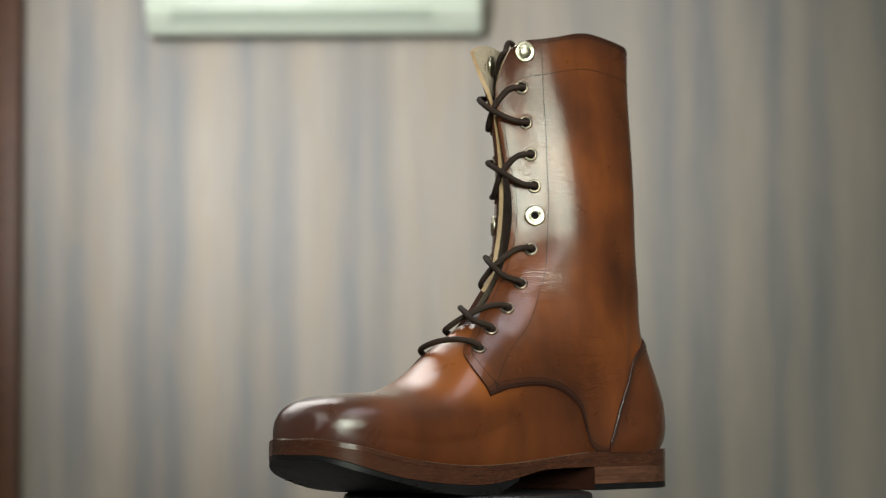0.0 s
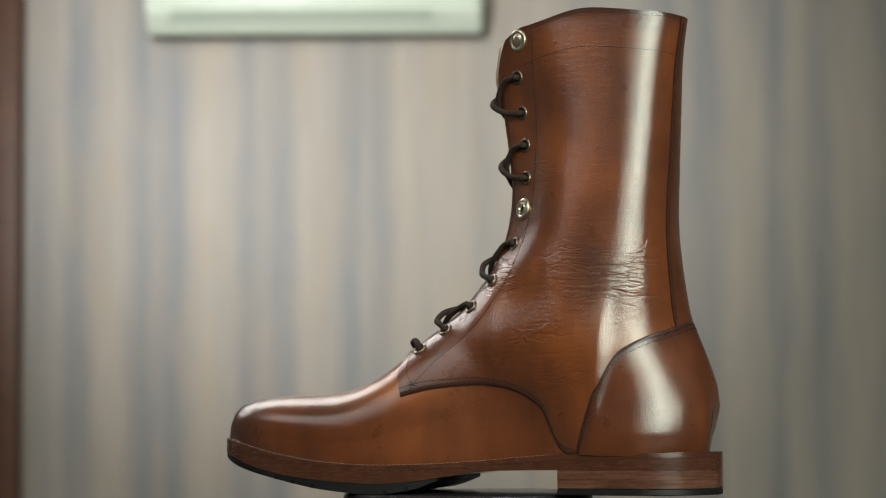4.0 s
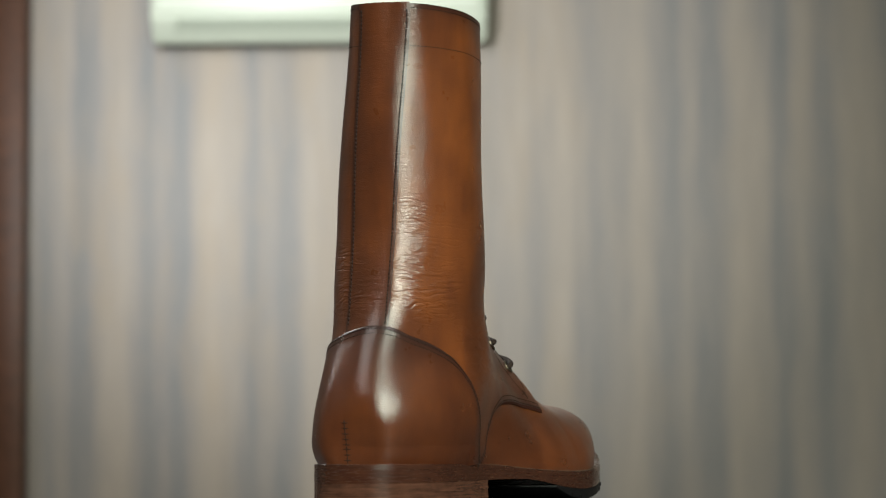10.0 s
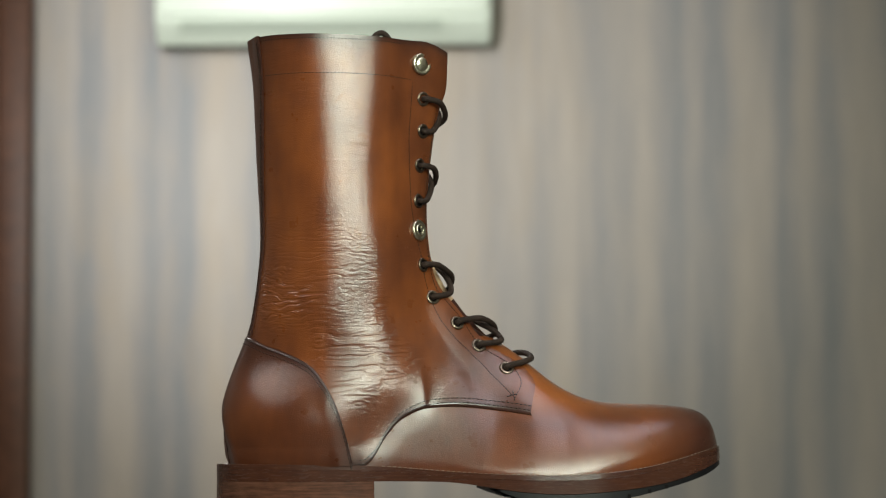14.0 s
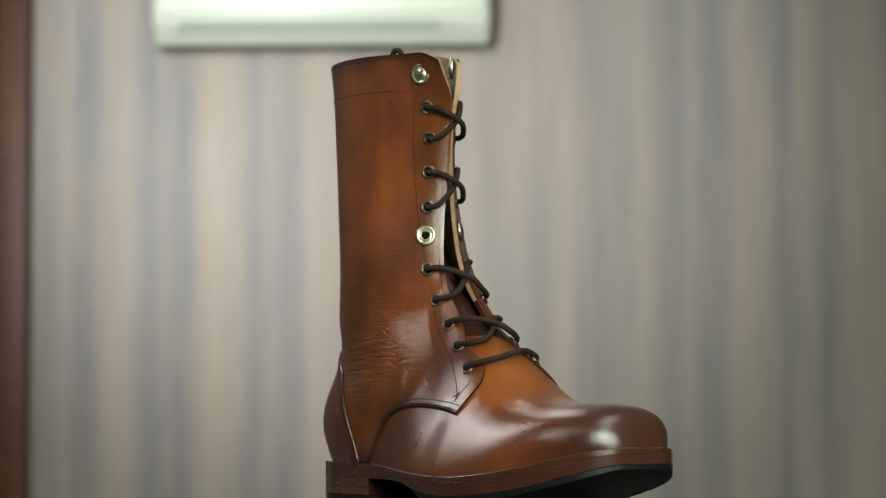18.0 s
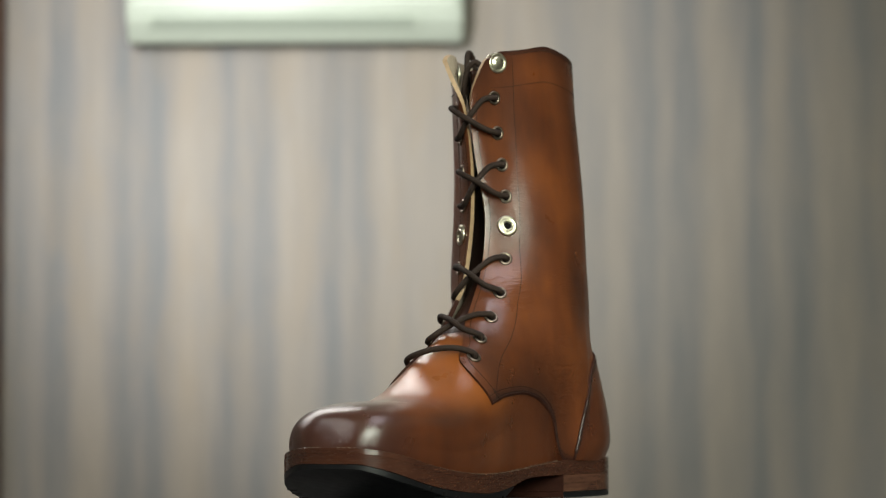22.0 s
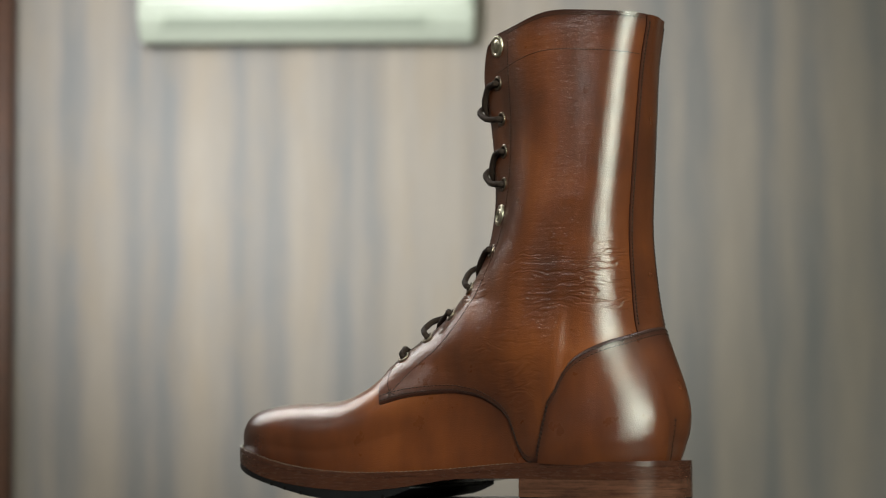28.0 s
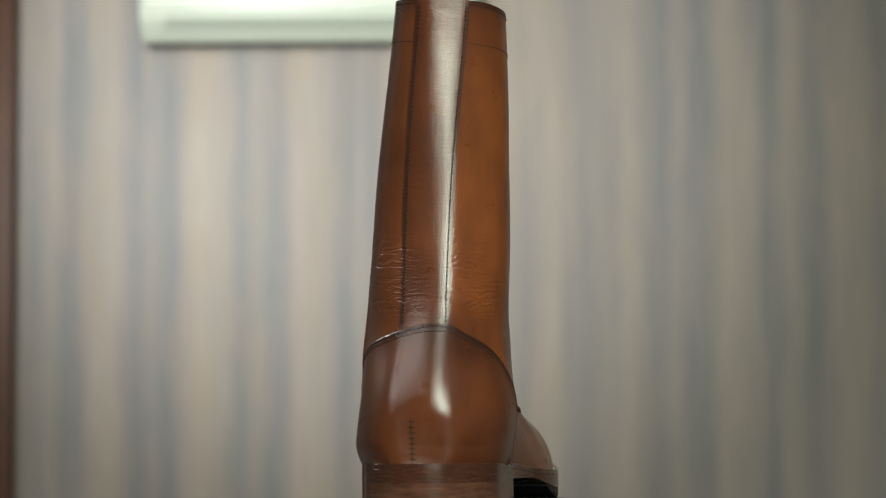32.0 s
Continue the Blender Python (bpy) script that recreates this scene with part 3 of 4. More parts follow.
FLOOR_Z, CEIL_Z, BACK_Y, FRONT_Y = -1.0, 1.75, 4.0, -3.1
wall("floor", box(-3.0, 3.0, FRONT_Y, BACK_Y, FLOOR_Z - 0.1, FLOOR_Z), FLOOR, "grey glossy tile floor of the showroom", "floor")
wall("ceiling", box(-3.1, 3.1, FRONT_Y, BACK_Y, CEIL_Z, CEIL_Z + 0.1), CEIL, "white painted ceiling of the showroom", "ceiling")
wall("wall_back", box(-3.1, 3.1, BACK_Y, BACK_Y + 0.12, FLOOR_Z - 0.1, CEIL_Z + 0.1), LAMINATE, "wall clad in grey-brown vertically striped wood laminate")
wall("wall_right", box(3.0, 3.1, FRONT_Y, BACK_Y, FLOOR_Z - 0.1, CEIL_Z + 0.1), PAINT, "plain taupe painted side wall")


def pierced(name, at, lo, hi, a0, a1, z0, z1, label):
    """A wall along x with one window opening and its frame."""
    bm = bmesh.new()
    for p, q, r, t in ((lo, a0, FLOOR_Z - 0.1, CEIL_Z + 0.1), (a1, hi, FLOOR_Z - 0.1, CEIL_Z + 0.1), (a0, a1, FLOOR_Z - 0.1, z0), (a0, a1, z1, CEIL_Z + 0.1)):
        b = box(p, q, at - 0.12, at, r, t)
        me = bpy.data.meshes.new("piece")
        b.to_mesh(me)
        b.free()
        bm.from_mesh(me)
        bpy.data.meshes.remove(me)
    wall(name, bm, PAINT, label)
    win = tagged(new("window_1"), "white framed window in the taupe wall", "window", kind="structure")
    mid = (a0 + a1) / 2
    for p, q, r, t in ((a0, a0 + 0.05, z0, z1), (a1 - 0.05, a1, z0, z1), (mid - 0.025, mid + 0.025, z0 + 0.05, z1 - 0.05), (a0 + 0.05, a1 - 0.05, z0, z0 + 0.05), (a0 + 0.05, a1 - 0.05, z1 - 0.05, z1)):
        part("window_frame", box(p, q, at - 0.11, at - 0.06, r, t, 0.003), CEIL, win)


pierced("wall_front", FRONT_Y, -3.1, 3.1, 0.08, 1.56, 0.3, 1.65, "taupe painted wall with a tall window opening")
wall("wall_left", box(-3.12, -3.0, FRONT_Y, BACK_Y, FLOOR_Z - 0.1, CEIL_Z + 0.1), PAINT, "plain taupe painted wall of the showroom")

# door leaf and casing beside the laminate
door = tagged(new("door_1"), "dark red-brown wooden door with casing beside the laminate", "door", kind="structure")
part("casing", box(-1.11, -1.032, 3.93, 3.998, FLOOR_Z, 1.25, 0.006), DOORWOOD, door)
part("leaf", box(-1.96, -1.115, 3.95, 3.995, FLOOR_Z + 0.01, 1.2, 0.004), DOORWOOD, door)
part("casing", box(-2.04, -1.965, 3.93, 3.998, FLOOR_Z, 1.25, 0.006), DOORWOOD, door)
part("lintel", box(-2.04, -1.032, 3.93, 3.998, 1.252, 1.33, 0.006), DOORWOOD, door)

# wall-mounted air conditioner
ac = tagged(new("air_conditioner"), "ivory plastic wall-mounted air conditioner with louvred bottom edge", "air conditioner")
part("body", moulded([(3.996, 1.005), (3.996, 1.27), (3.90, 1.27), (3.88, 1.22), (3.875, 1.016), (3.925, 0.958)], -0.727, 0.083, 0.012), PLASTIC, ac)
part("front_panel", moulded([(3.885, 1.028), (3.885, 1.26), (3.875, 1.255), (3.867, 1.21), (3.865, 1.030)], -0.712, 0.069, 0.004), PLASTIC, ac)
louvre = part("louvre", moulded([(3.889, 1.012), (3.879, 1.022), (3.871, 1.015), (3.894, 0.990), (3.902, 0.997)], -0.661, -0.036, 0.002), SLOT, ac, "greyish air outlet flap")
for x in (-0.675, -0.034):
    part("hinge", moulded([(3.889, 1.015), (3.879, 1.025), (3.869, 1.015), (3.893, 0.988), (3.902, 0.997)], x, x + 0.012, 0.002), PLASTIC, louvre)

# table and turntable
table = tagged(new("display_table"), "plain dark laminate display table under the turntable", "table")
part("tabletop", box(-0.5, 0.5, -0.35, 0.35, -0.085, -0.06, 0.003), TABLE, table)
for sx in (-0.46, 0.46):
    for sy in (-0.31, 0.31):
        part("leg", box(sx - 0.02, sx + 0.02, sy - 0.02, sy + 0.02, FLOOR_Z, -0.085, 0.002), TABLE, table)
base = tagged(new("display_stand"), "squat black plastic motor stand on the table", "stand")
bm, rings = lathe([(0.0005, -0.06), (0.085, -0.06), (0.088, -0.057), (0.088, -0.03), (0.083, -0.024), (0.02, -0.022), (0.0005, -0.022)], 64)
part("housing", bm, DISC, base)
plate = tagged(new("turntable_plate"), "round matt black turning plate under the boot", "turntable")
bm, rings = lathe([(0.0005, -0.022), (0.068, -0.022), (0.0735, -0.015), (0.0755, -0.003), (0.0745, -0.0006), (0.073, 0.0), (0.0005, 0.0)], 96)
part("disc", bm, DISC, plate)

# ---- the boot ----
boot = tagged(new("boot"), "tall brown burnished leather lace-up boot standing on a turntable", "boot")
EZ = [53, 63, 71, 80, 91, 101, 111, 142, 175, 209, 232, 247, 262, 274, 284]
EDGE_L = curve(EZ, [47.9, 42, 37, 31, 22, 15, 11.5, 10, 8.8, 4.2, 2.8, 3.2, 6.5, 10.5, 17], 0.005)
EDGE_M = curve(EZ, [-36.5, -33, -28, -22, -15, -8.5, -4.5, -2.7, 0.2, 1.8, 1.0, 0, -5.5, -10.5, -17], 0.005)
EDGE_X = curve(EZ, [27, 30, 32, 32, 24, 10, -3, -24, -29, -28, -25, -23, -21, -20, -20], 0.005)
VAMP_LINE = {1: curve([-72, -67, -58, -48, -35, -19, 8, 30, 60], [22.5, 27, 48, 56.5, 62, 64, 62, 57, 50], 0.005),
             -1: curve([-72, -67, -59, -49, -34, -18, 9, 28, 60], [22.5, 27, 40, 51, 57, 58, 55.5, 52.5, 48], 0.005)}
COUNTER_LINE = curve([-142, -137, -129, -119, -102, -90, -83, -78, -70], [102, 100.5, 95.5, 91.5, 81.5, 62, 41.5, 24, 12], 0.01)
TOP = 279.0


def rim_z(u, side):
    """The rim's height, front (0) to back (1): the outer side stands a little higher."""
    return TOP + (7.5 if side > 0 else 0.5) * np.sin(np.pi * np.clip(u, 0, 1)) ** 1.5 + 2.0 * np.clip(u, 0, 1) ** 2



def front_angle(z, side):
    """The direction in which the facing's edge lies at height z."""
    y = (EDGE_L if side > 0 else EDGE_M)(z)
    high = np.arctan2(y - AXIS_Y(z), EDGE_X(z) - AXIS_X(z))
    lo, hi = np.zeros_like(z), np.full_like(z, 1.5)
    for _ in range(16):
        m = (lo + hi) / 2
        past = spoke(side * m, z)[..., 0] > EDGE_X(z)
        lo, hi = np.where(past, m, lo), np.where(past, hi, m)
    k = np.clip((z - 72) / 22, 0, 1)
    return side * lo * (1 - k) + high * k


def quarter_point(u, z, side, zs, fa):
    f = np.interp(z, zs, fa)
    back = math.pi * side
    return spoke(f + (back - f) * u, z)


def quarter(side):
    zs = np.linspace(53, TOP + 8, 70)
    fa = front_angle(zs, side)
    # columns are denser at the front
    u = np.linspace(0, 1, 96) ** 1.25
    lo, hi = np.full_like(u, 18.0), np.full_like(u, 72.0)
    for _ in range(16):
        m = (lo + hi) / 2
        above = m - VAMP_LINE[side](quarter_point(u, m, side, zs, fa)[:, 0]) > 0
        hi, lo = np.where(above, m, hi), np.where(above, lo, m)
    zlo = (lo + hi) / 2
    v = np.concatenate([np.linspace(0, 1, 4)[:3] * 0.014, np.linspace(0.014, 1, 92)])
    # the rim's front corner is rounded
    f_rim = rim_z(u, side) - 6.0 * np.clip(1 - u / 0.05, 0, 1) ** 2
    z = zlo[None] + (f_rim - zlo)[None] * v[:, None]
    grid = quarter_point(np.broadcast_to(u[None], z.shape), z, side, zs, fa)
    flare = np.clip((z - 232) / 45, 0, 1) ** 2 * np.clip(1 - u[None] / 0.16, 0, 1) ** 2
    grid = grid + flare[..., None] * np.array([12.0 if side < 0 else -0.5, 4.2 * side if side < 0 else 2.5, 0])
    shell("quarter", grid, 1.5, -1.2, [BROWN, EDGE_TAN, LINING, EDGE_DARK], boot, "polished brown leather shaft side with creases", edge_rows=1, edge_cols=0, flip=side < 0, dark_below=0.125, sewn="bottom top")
    # a double row of stitches above the lower edge, one down the facing, one below the rim
    front = u < 0.62
    for rise in (2.0, 4.6):
        stitches("seam_stitching", quarter_point(u[front], zlo[front] + rise, side, zs, fa), 1.55, THREAD, boot)
    zz = np.linspace(60, TOP - 12, 120)
    f = np.interp(zz, zs, fa)
    stitches("seam_stitching", spoke(f + side * 0.05, zz), 1.55, THREAD, boot, pitch=2.2, length=1.55, width=0.52)
    rim = np.linspace(0.05, 0.915, 90)
    stitches("seam_stitching", quarter_point(rim, rim_z(rim, side) - 2.6, side, zs, fa), 1.55, THREAD, boot, pitch=2.2, length=1.55, width=0.52)
    stitches("seam_stitching", quarter_point(rim, rim_z(rim, side) - 23.5, side, zs, fa), 1.55, THREAD, boot, pitch=2.2, length=1.55, width=0.52)
    # the eyestay's seam, a finger's width behind the edge
    ex = curve([60, 78, 95, 113, 134, 154, 184, 220, 250, TOP], [25, 9, -12, -26, -38, -45, -50, -51, -49, -48])
    zz = np.linspace(64, TOP - 3, 150)
    seam = ex(zz) + (7.5 * np.clip((zz - 110) / 40, 0, 1) - 4.0 * np.clip((92 - zz) / 15, 0, 1) if side < 0 else 0.0)
    stitches("seam_stitching", aside(seam, zz, side), 1.55, THREAD, boot, pitch=2.2, length=1.55, width=0.52)
    # a bar tack across the seam's foot
    bar = np.linspace(-1, 1, 9)
    stitches("bar_tack", aside(seam[0] + 3.2 * bar, zz[0] + 0.8 * bar, side), 1.6, THREAD, boot, pitch=1.5, length=1.4, width=0.7)
    stitches("bar_tack", aside(seam[0] + 0.8 - 0.4 * bar, zz[0] + 3.0 * bar, side), 1.6, THREAD, boot, pitch=1.5, length=1.4, width=0.7)


for side in (1, -1):
    quarter(side)


def vamp():
    az = np.radians(np.linspace(-180, 180, 220))
    c = np.array([58.0, 3.0, 36.0])

    def at(e):
        return cast(c, np.stack([np.cos(e) * np.cos(az), np.cos(e) * np.sin(az), np.sin(e)], -1), 150.0, 70)
    lo, hi = np.full_like(az, -1.3), np.full_like(az, 0.6)
    for _ in range(18):
        m = (lo + hi) / 2
        p = at(m)
        above = p[:, 2] > WELT_Z(p[:, 0]) - 2.5
        hi, lo = np.where(above, m, hi), np.where(above, lo, m)
    el = (lo + hi) / 2
    rows = [at(el + (math.pi / 2 - el) * t) for t in np.linspace(0, 1, 80)]
    g = np.array(rows)
    g = g - normal(g) * (9.0 * np.clip((g[..., 2] - 97) / 13, 0, 1) ** 2)[..., None]
    r, n = g.shape[:2]
    faces = []
    ok = (g[..., 0] > -125) & (g[..., 2] < 113) & (g[..., 2] > WELT_Z(g[..., 0]) - 4)
    for i in range(r - 1):
        for j in range(n - 1):
            if ok[i, j] and ok[i + 1, j] and ok[i, j + 1] and ok[i + 1, j + 1]:
                faces.append((i * n + j, i * n + j + 1, (i + 1) * n + j + 1, (i + 1) * n + j))
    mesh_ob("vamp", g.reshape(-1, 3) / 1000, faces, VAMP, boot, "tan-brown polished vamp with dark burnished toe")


vamp()


def counter():
    th = np.linspace(-1, 1, 130)
    th = math.pi + 1.95 * np.sign(th) * np.abs(th) ** 0.9
    lo, hi = np.full_like(th, 14.0), np.full_like(th, 110.0)
    for _ in range(18):
        m = (lo + hi) / 2
        above = m - COUNTER_LINE(spoke(th, m)[:, 0]) > 0
        hi, lo = np.where(above, m, hi), np.where(above, lo, m)
    zhi = np.maximum((lo + hi) / 2, 21.0)
    keep = np.flatnonzero(zhi > 24.6)
    th, zhi = th[keep[0]:keep[-1] + 1], zhi[keep[0]:keep[-1] + 1]
    zlo = np.minimum(23.9, zhi - 0.5)
    v = np.concatenate([[0, 0.008, 0.018, 0.035], np.linspace(0.06, 1, 44)])
    z = zhi[None] + (zlo - zhi)[None] * v[:, None]
    grid = spoke(np.broadcast_to(th[None], z.shape), z)
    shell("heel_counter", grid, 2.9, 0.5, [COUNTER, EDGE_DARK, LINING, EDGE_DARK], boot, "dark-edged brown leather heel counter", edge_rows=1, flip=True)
    keep = zhi > 25
    for drop in (2.2, 4.8):
        stitches("seam_stitching", spoke(th[keep], zhi[keep] - drop), 2.95, THREAD, boot)
    # the hand-sewn notch at the back
    zz = np.linspace(26, 49, 9)
    for z0 in zz[:-1]:
        line = ahead(np.linspace(15.6, 20.1, 5), np.full(5, z0 + 1.5), -1.0)
        stitches("back_notch_stitch", line, 3.0, THREAD, boot, pitch=4.0, length=3.6, width=0.7)
    stitches("back_notch_seam", ahead(np.full(12, 17.9), np.linspace(24, 49, 12), -1.0), 2.95, THREAD, boot, pitch=2.0, length=2.2, width=0.6)


counter()


def backstay():
    z = np.linspace(96, TOP + 2.4, 70)[::-1]
    mid = curve([90, 160, 200, 275], [12.0, 10.0, 7.6, 0.7])
    w = curve([90, 275], [12.6, 13.6])
    u = np.linspace(-1, 1, 22)
    y = mid(z)[:, None] + w(z)[:, None] * u[None]
    grid = ahead(y, np.broadcast_to(z[:, None], y.shape), -1.0)
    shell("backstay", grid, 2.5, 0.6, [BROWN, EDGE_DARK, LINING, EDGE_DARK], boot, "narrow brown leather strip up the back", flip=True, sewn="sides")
    zz = np.linspace(101, TOP - 1, 150)
    for s in (-1, 1):
        stitches("seam_stitching", ahead(mid(zz) + s * (w(zz) - 1.6), zz, -1.0), 2.55, THREAD, boot, pitch=2.3, length=1.95, width=0.95)


backstay()


def tongue():
    z = np.linspace(90, 268, 60)[::-1]
    u = np.linspace(-1, 1, 24)
    mid = curve([80, 110, 170, 270], [4, 4, 5, 0])
    y = mid(z)[:, None] + 19 * u[None]
    grid = ahead(y, np.broadcast_to(z[:, None], y.shape))
    grid = grid - np.array([1.0, 0, 0]) * (2.0 + 14.0 * np.clip((z - 95) / 60, 0, 1))[:, None, None]
    a, b = grid / 1000, (grid - np.array([2.2, 0, 0])) / 1000
    r, c = grid.shape[:2]
    verts = np.concatenate([a.reshape(-1, 3), b.reshape(-1, 3)])
    faces = []
    for i in range(r - 1):
        for j in range(c - 1):
            q = (i * c + j, (i + 1) * c + j, (i + 1) * c + j + 1, i * c + j + 1)
            faces += [q, tuple(k + r * c for k in q[::-1])]
    for j in range(c - 1):
        faces.append((j, j + 1, j + 1 + r * c, j + r * c))
    mesh_ob("tongue", verts, faces, TONGUE, boot, "dark brown leather tongue behind the laces")


tongue()


# ---- sole and heel ----
def slab(name, x0, x1, top, bottom, inset, mat, label="", n=90, bevel=0.6, lean=0.0):
    """A layer of the sole between two heights, following the outline, with softened edges."""
    t = (1 - np.cos(np.linspace(0, math.pi, n))) / 2
    rows = []
    for di, low in ((bevel, True), (0, True), (lean, False), (bevel + lean, False)):
        a = x0 + di if x0 > -150 else -157 + 0.5 * (inset + di)
        b = x1 - di if x1 < 140 else TOE - inset - di
        xs = a + (b - a) * t
        yl, ym = outline(xs, inset + di)
        z = bottom(xs) + bevel - di if low else top(xs) - bevel + di - lean
        rows.append(np.concatenate([np.stack([xs, yl, z], -1), np.stack([xs, ym, z], -1)[::-1]]))
    m = 2 * n
    verts = np.concatenate(rows) / 1000
    faces, idx = [], []
    for k in range(3):
        for i in range(m):
            j = (i + 1) % m
            faces.append((k * m + j, k * m + i, (k + 1) * m + i, (k + 1) * m + j))
            # the heel's front face takes the dark edge colour
            idx.append(1 if i == n - 1 and x1 < 140 else 0)
    o = 3 * m
    for i in range(n - 1):
        faces.append((i, i + 1, m - 2 - i, m - 1 - i))
        faces.append((o + i, o + m - 1 - i, o + m - 2 - i, o + i + 1))
        idx += [0, 0]
    ob = mesh_ob(name, verts, faces, [mat, EDGE_DARK], boot, label, idx)
    for e in ob.data.edges:
        p, q = (ob.data.vertices[v].co for v in e.vertices)
        if e.vertices[0] // m == e.vertices[1] // m:
            e.use_edge_sharp = True
        # the heel's breast meets its sides at a corner
        if x1 < 140 and abs(p.x - x1 / 1000) < 0.0008 and abs(q.x - x1 / 1000) < 0.0008 and abs(p.y - q.y) < 0.001:
            e.use_edge_sharp = True
    bm = bmesh.new()
    bm.from_mesh(ob.data)
    bmesh.ops.remove_doubles(bm, verts=bm.verts[:], dist=2e-6)
    bm.to_mesh(ob.data)
    bm.free()
    return ob


def flat(z):
    return lambda x: np.full_like(np.asarray(x, float), float(z))


slab("welt", -157, 147, lambda x: WELT_Z(x), lambda x: WELT_Z(x) - 3.0, 0.0, SOLE, "stitched brown leather welt", bevel=0.12, lean=0.15)
slab("midsole", -157, 147, lambda x: WELT_Z(x) - 3.02, lambda x: np.maximum(MID_Z(x), np.where(x < -62, 14.4, 0.0)), 0.0, SOLE, "waxed brown leather midsole edge", 140, bevel=0.06, lean=0.0)
for k, (z0, z1) in enumerate(((9.2, 14.37), (4.0, 9.17))):
    slab("heel_layer", -157, -66, flat(z1 + 0.02), flat(z0), 0.0, HEEL, "stacked leather heel layer", bevel=0.04, lean=0.2)
slab("heel_top_lift", -157, -66, flat(3.97), flat(0.0), 0.3, RUBBER, "black rubber heel lift", bevel=0.5)
slab("outsole", 6, 147, lambda x: np.maximum(MID_Z(x) - 0.02, OUT_Z(x) + 0.8), lambda x: OUT_Z(x), 0.2, RUBBER, "black rubber forefoot sole", bevel=0.3)
# black boxes on the sole's edge stand in for shade in the tread cuts
for x in (106, 95, 82, 37, 24):
    for s in (1, -1):
        yl, ym = outline(np.array([float(x)]), 0.0)
        y = yl[0] if s > 0 else ym[0]
        zt = float(OUT_Z(float(x)))
        part("notch_shade", box((x - 0.9) / 1000, (x + 0.9) / 1000, (y - s * 6) / 1000 if s > 0 else (y - 0.25) / 1000, (y + 0.25) / 1000 if s > 0 else (y + 6) / 1000, (zt - 0.1) / 1000, (zt + 2.2) / 1000), HOLE_SHADE, boot)


def welt_stitch(side):
    x = np.linspace(-62, TOE - 1.7, 260)
    yl, ym = outline(x, 1.6)
    line = np.stack([x, yl if side > 0 else ym, WELT_Z(x) + 0.1], -1)
    pts = line
    d = np.concatenate([[0], np.cumsum(np.linalg.norm(np.diff(pts, axis=0), axis=1))])
    verts, faces = [], []
    for s in np.arange(1.5, d[-1] - 1.0, 3.2):
        c = np.array([np.interp(s, d, pts[:, k]) for k in range(3)])
        e = np.array([np.interp(s + 0.8, d, pts[:, k]) for k in range(3)]) - c
        e /= np.linalg.norm(e)
        w = np.cross([0, 0, 1], e)
        b = len(verts)
        for u, k in ((-1.0, 0.22), (-0.55, 0.38), (0.55, 0.38), (1.0, 0.22)):
            for a, h in ((-1, -0.6), (-0.6, 0.8), (0.6, 0.8), (1, -0.6)):
                verts.append((c + e * u + w * a * k + np.array([0, 0, h * k])) / 1000)
        for i in range(3):
            for j in range(3):
                faces.append((b + i * 4 + j, b + i * 4 + j + 1, b + i * 4 + 5 + j, b + i * 4 + 4 + j))
    ob = mesh_ob("welt_stitching", verts, faces, WELT_THREAD, boot, "pale thread along the welt")
    ob["kind"] = "stuff"


for side in (1, -1):
    welt_stitch(side)

# ---- eyelets and laces ----
EYES = {1: ((271.8, -36, 14.8), (249.7, -38, 12.2), (227.8, -40.6, 12.9), (207.8, -40.7, 15.2), (187.8, -40.8, 17.7), (169, -38, 20), (147.8, -34, 21),
            (125.7, -23.6, 23), (110.2, -12.6, 22.9), (96.5, 2.6, 23.7), (84.9, 19.2, 27.9)),
        -1: ((265.6, -28, -15.2), (244.8, -31, -10.2), (225.4, -34, -7.6), (204.4, -36.7, -7.2), (182.6, -36.7, -7.8), (164.5, -34, -10.3), (143.4, -33, -10.5),
             (123.8, -24, -8.6), (108, -12.6, -8.8), (94.1, 1.9, -11.5), (80.2, 18.2, -16.6))}


def eyelet_pose(p, n):
    q = Vector(n).to_track_quat("Z", "Y").to_matrix().to_4x4()
    return Matrix.Translation(Vector(p) / 1000) @ q


def ring_mesh(prof, mat):
    bm, rings = lathe([(r / 1000, z / 1000) for r, z in prof], 28)
    me = bpy.data.meshes.new("ring")
    bm.to_mesh(me)
    bm.free()
    me.materials.append(mat)
    return me


SMALL = ring_mesh([(4.3, 0.0), (4.45, 0.4), (4.1, 0.85), (3.4, 1.05), (2.8, 0.8), (2.35, 0.1), (2.3, -1.2)], NICKEL)
LARGE = ring_mesh([(6.4, 0.0), (6.6, 0.7), (6.2, 1.4), (5.2, 1.7), (4.3, 1.5), (3.9, 1.2), (3.6, 1.9), (3.0, 2.2), (2.5, 1.8), (2.3, 0.2), (2.2, -1.0)], BRASS)
CAP = ring_mesh([(6.5, 0.0), (6.7, 0.7), (6.3, 1.5), (5.3, 1.7), (4.6, 1.3), (4.1, 1.2), (3.6, 1.7), (2.4, 2.2), (1.0, 2.4), (0.02, 2.4)], BRASS)
# a dark disc closes each eyelet, the shade of its hole as colour
PLUG = ring_mesh([(2.45, -0.5), (2.4, 0.15), (0.02, 0.12)], HOLE_SHADE)
spots = {}
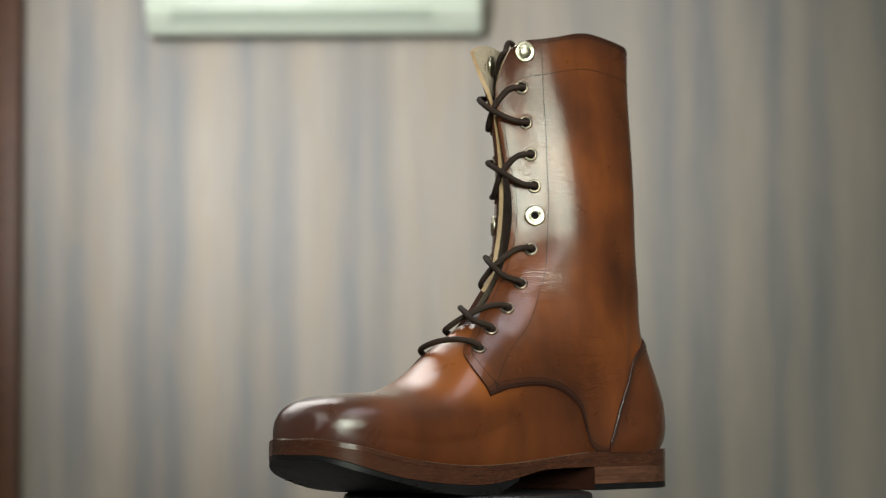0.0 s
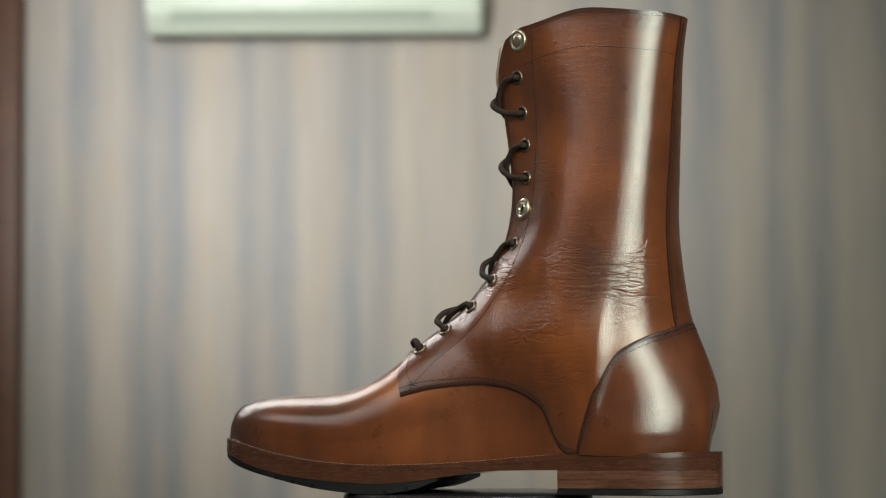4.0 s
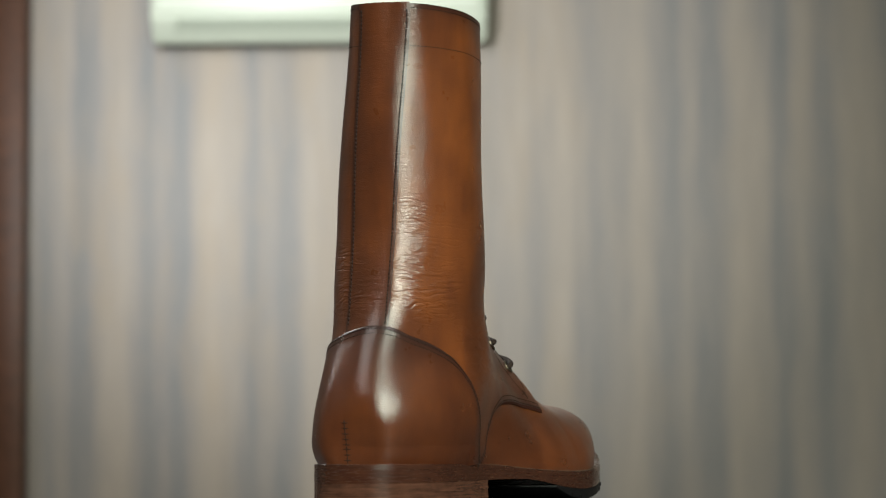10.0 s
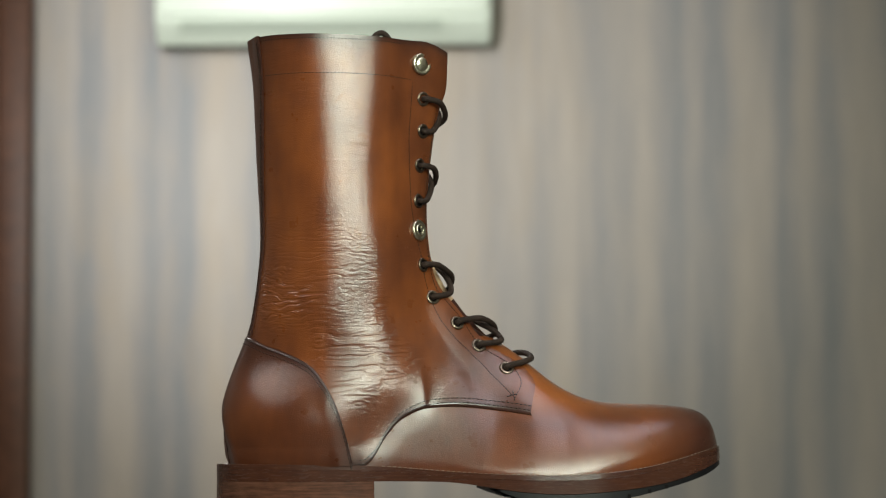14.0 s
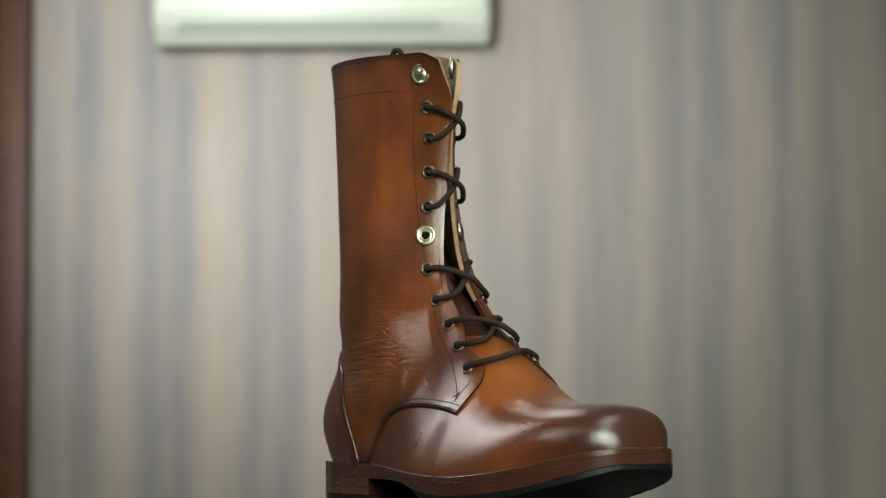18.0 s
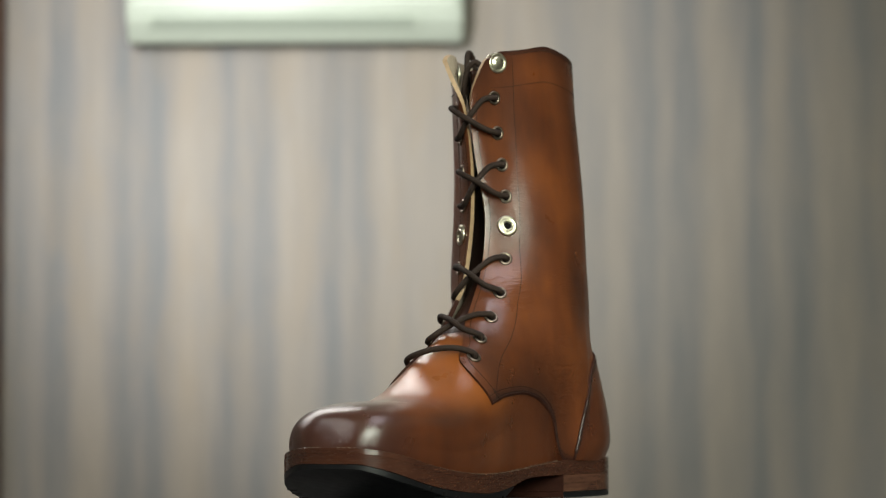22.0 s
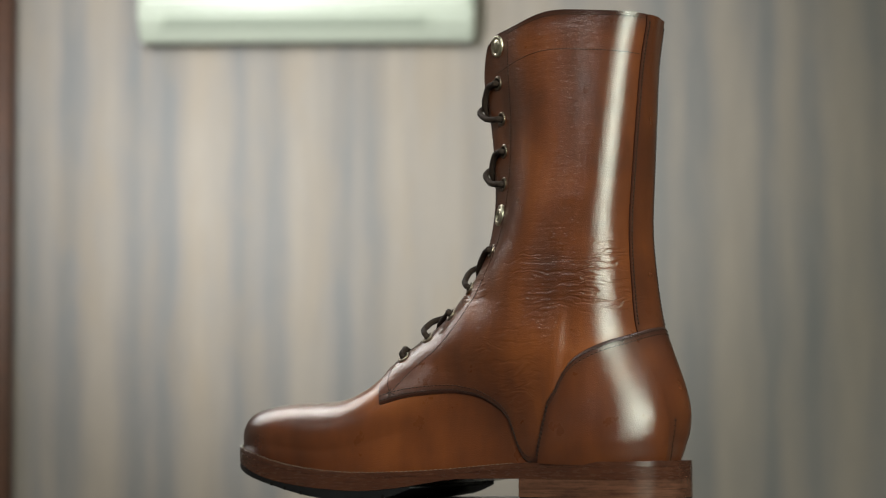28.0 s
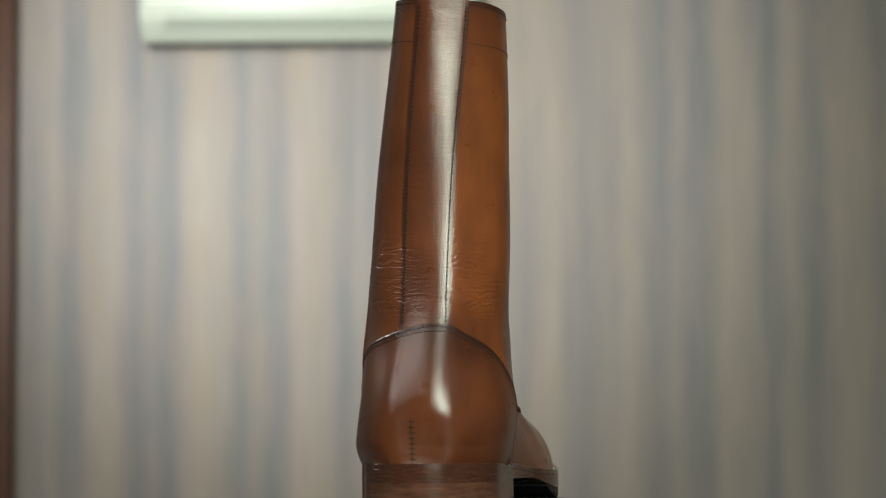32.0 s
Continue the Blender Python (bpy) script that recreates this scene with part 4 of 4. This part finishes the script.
for side in (1, -1):
    for k, (z, x, y) in enumerate(EYES[side]):
        o = np.array([float(AXIS_X(z)), float(AXIS_Y(z)), z])
        d = np.array([x, y, z]) - o
        p = cast(o, d / np.linalg.norm(d))
        n = normal(p)
        p = p + n * 1.5
        if k == 0 and side < 0:
            p = p + np.array([2.0, -0.8, 0.0])
        spots[side, k] = (p, n)
        me = CAP if k == 0 else LARGE if k == 5 else SMALL
        ob = new("snap_cap" if k == 0 else "eyelet", me)
        ob.parent = boot
        ob.matrix_basis = eyelet_pose(p, n)
        ob["label"] = "round brass snap cap" if k == 0 else "large brass ring eyelet" if k == 5 else "small dark nickel eyelet"
        if k == 0:
            back = new("snap_back", CAP)
            back.parent = boot
            back.matrix_basis = eyelet_pose(p - n * 2.9, -n)
            back["label"] = "brass back of the snap on the lining"
        else:
            pl = new("hole_shade_disc", PLUG)
            pl.parent = ob


def lace(a, b, clear, sag=0.0):
    """A cord between two eyelets, lying over the facings."""
    (p, n), (q, m) = spots[a], spots[b]
    way = [p - n * 2.5, p + n * 2.2]
    for t in (0.12, 0.28, 0.5, 0.72, 0.88):
        c = p + (q - p) * t
        k = min(1.0, max(0.0, (t - 0.15) / 0.7))
        s = ahead(c[1], p[2] + (q[2] - p[2]) * k * k * (3 - 2 * k) + sag * math.sin(math.pi * t))
        way.append(s + normal(s) * (2.9 + (clear - 2.9) * math.sin(math.pi * t) ** 0.7))
    way += [q + m * 2.2, q - m * 2.5]
    tube("lace", spline(way, 7), 1.8, CORD, boot, "round dark brown waxed cord")


for a, b in ((1, 2), (3, 4), (6, 7), (8, 9)):
    lace((1, a), (-1, b), 3.4)
    lace((1, b), (-1, a), 7.0)
lace((1, 10), (-1, 10), 4.5, 3.5)
# the cord's ends, looped inside the shaft
tube("lace", spline([(-72, -13, 235), (-70, -15, 264), (-63, -16, 282), (-55, -15, 281), (-50, -12, 260), (-52, -8, 235)], 7), 1.8, CORD, boot, "loose lace end looped over the rim")
tube("lace", spline([(-46, 8, 225), (-44, 6, 256), (-40, 1, 273), (-38, -6, 269), (-40, -10, 250), (-44, -10, 225)], 7), 1.8, CORD, boot, "loose lace end looped inside the shaft")


def motions():
    # one turn in 23 seconds
    turn = [(t, 226.46 - 15.646 * t) for t in (0, 4, 8, 12, 16, 20, 24, 28, 32)]
    walk(boot, [(t, pose(0, 0, 0, 0, 0, a)) for t, a in turn])
    walk(plate, [(t, pose(0, 0, 0, 0, 0, a)) for t, a in turn])


motions()
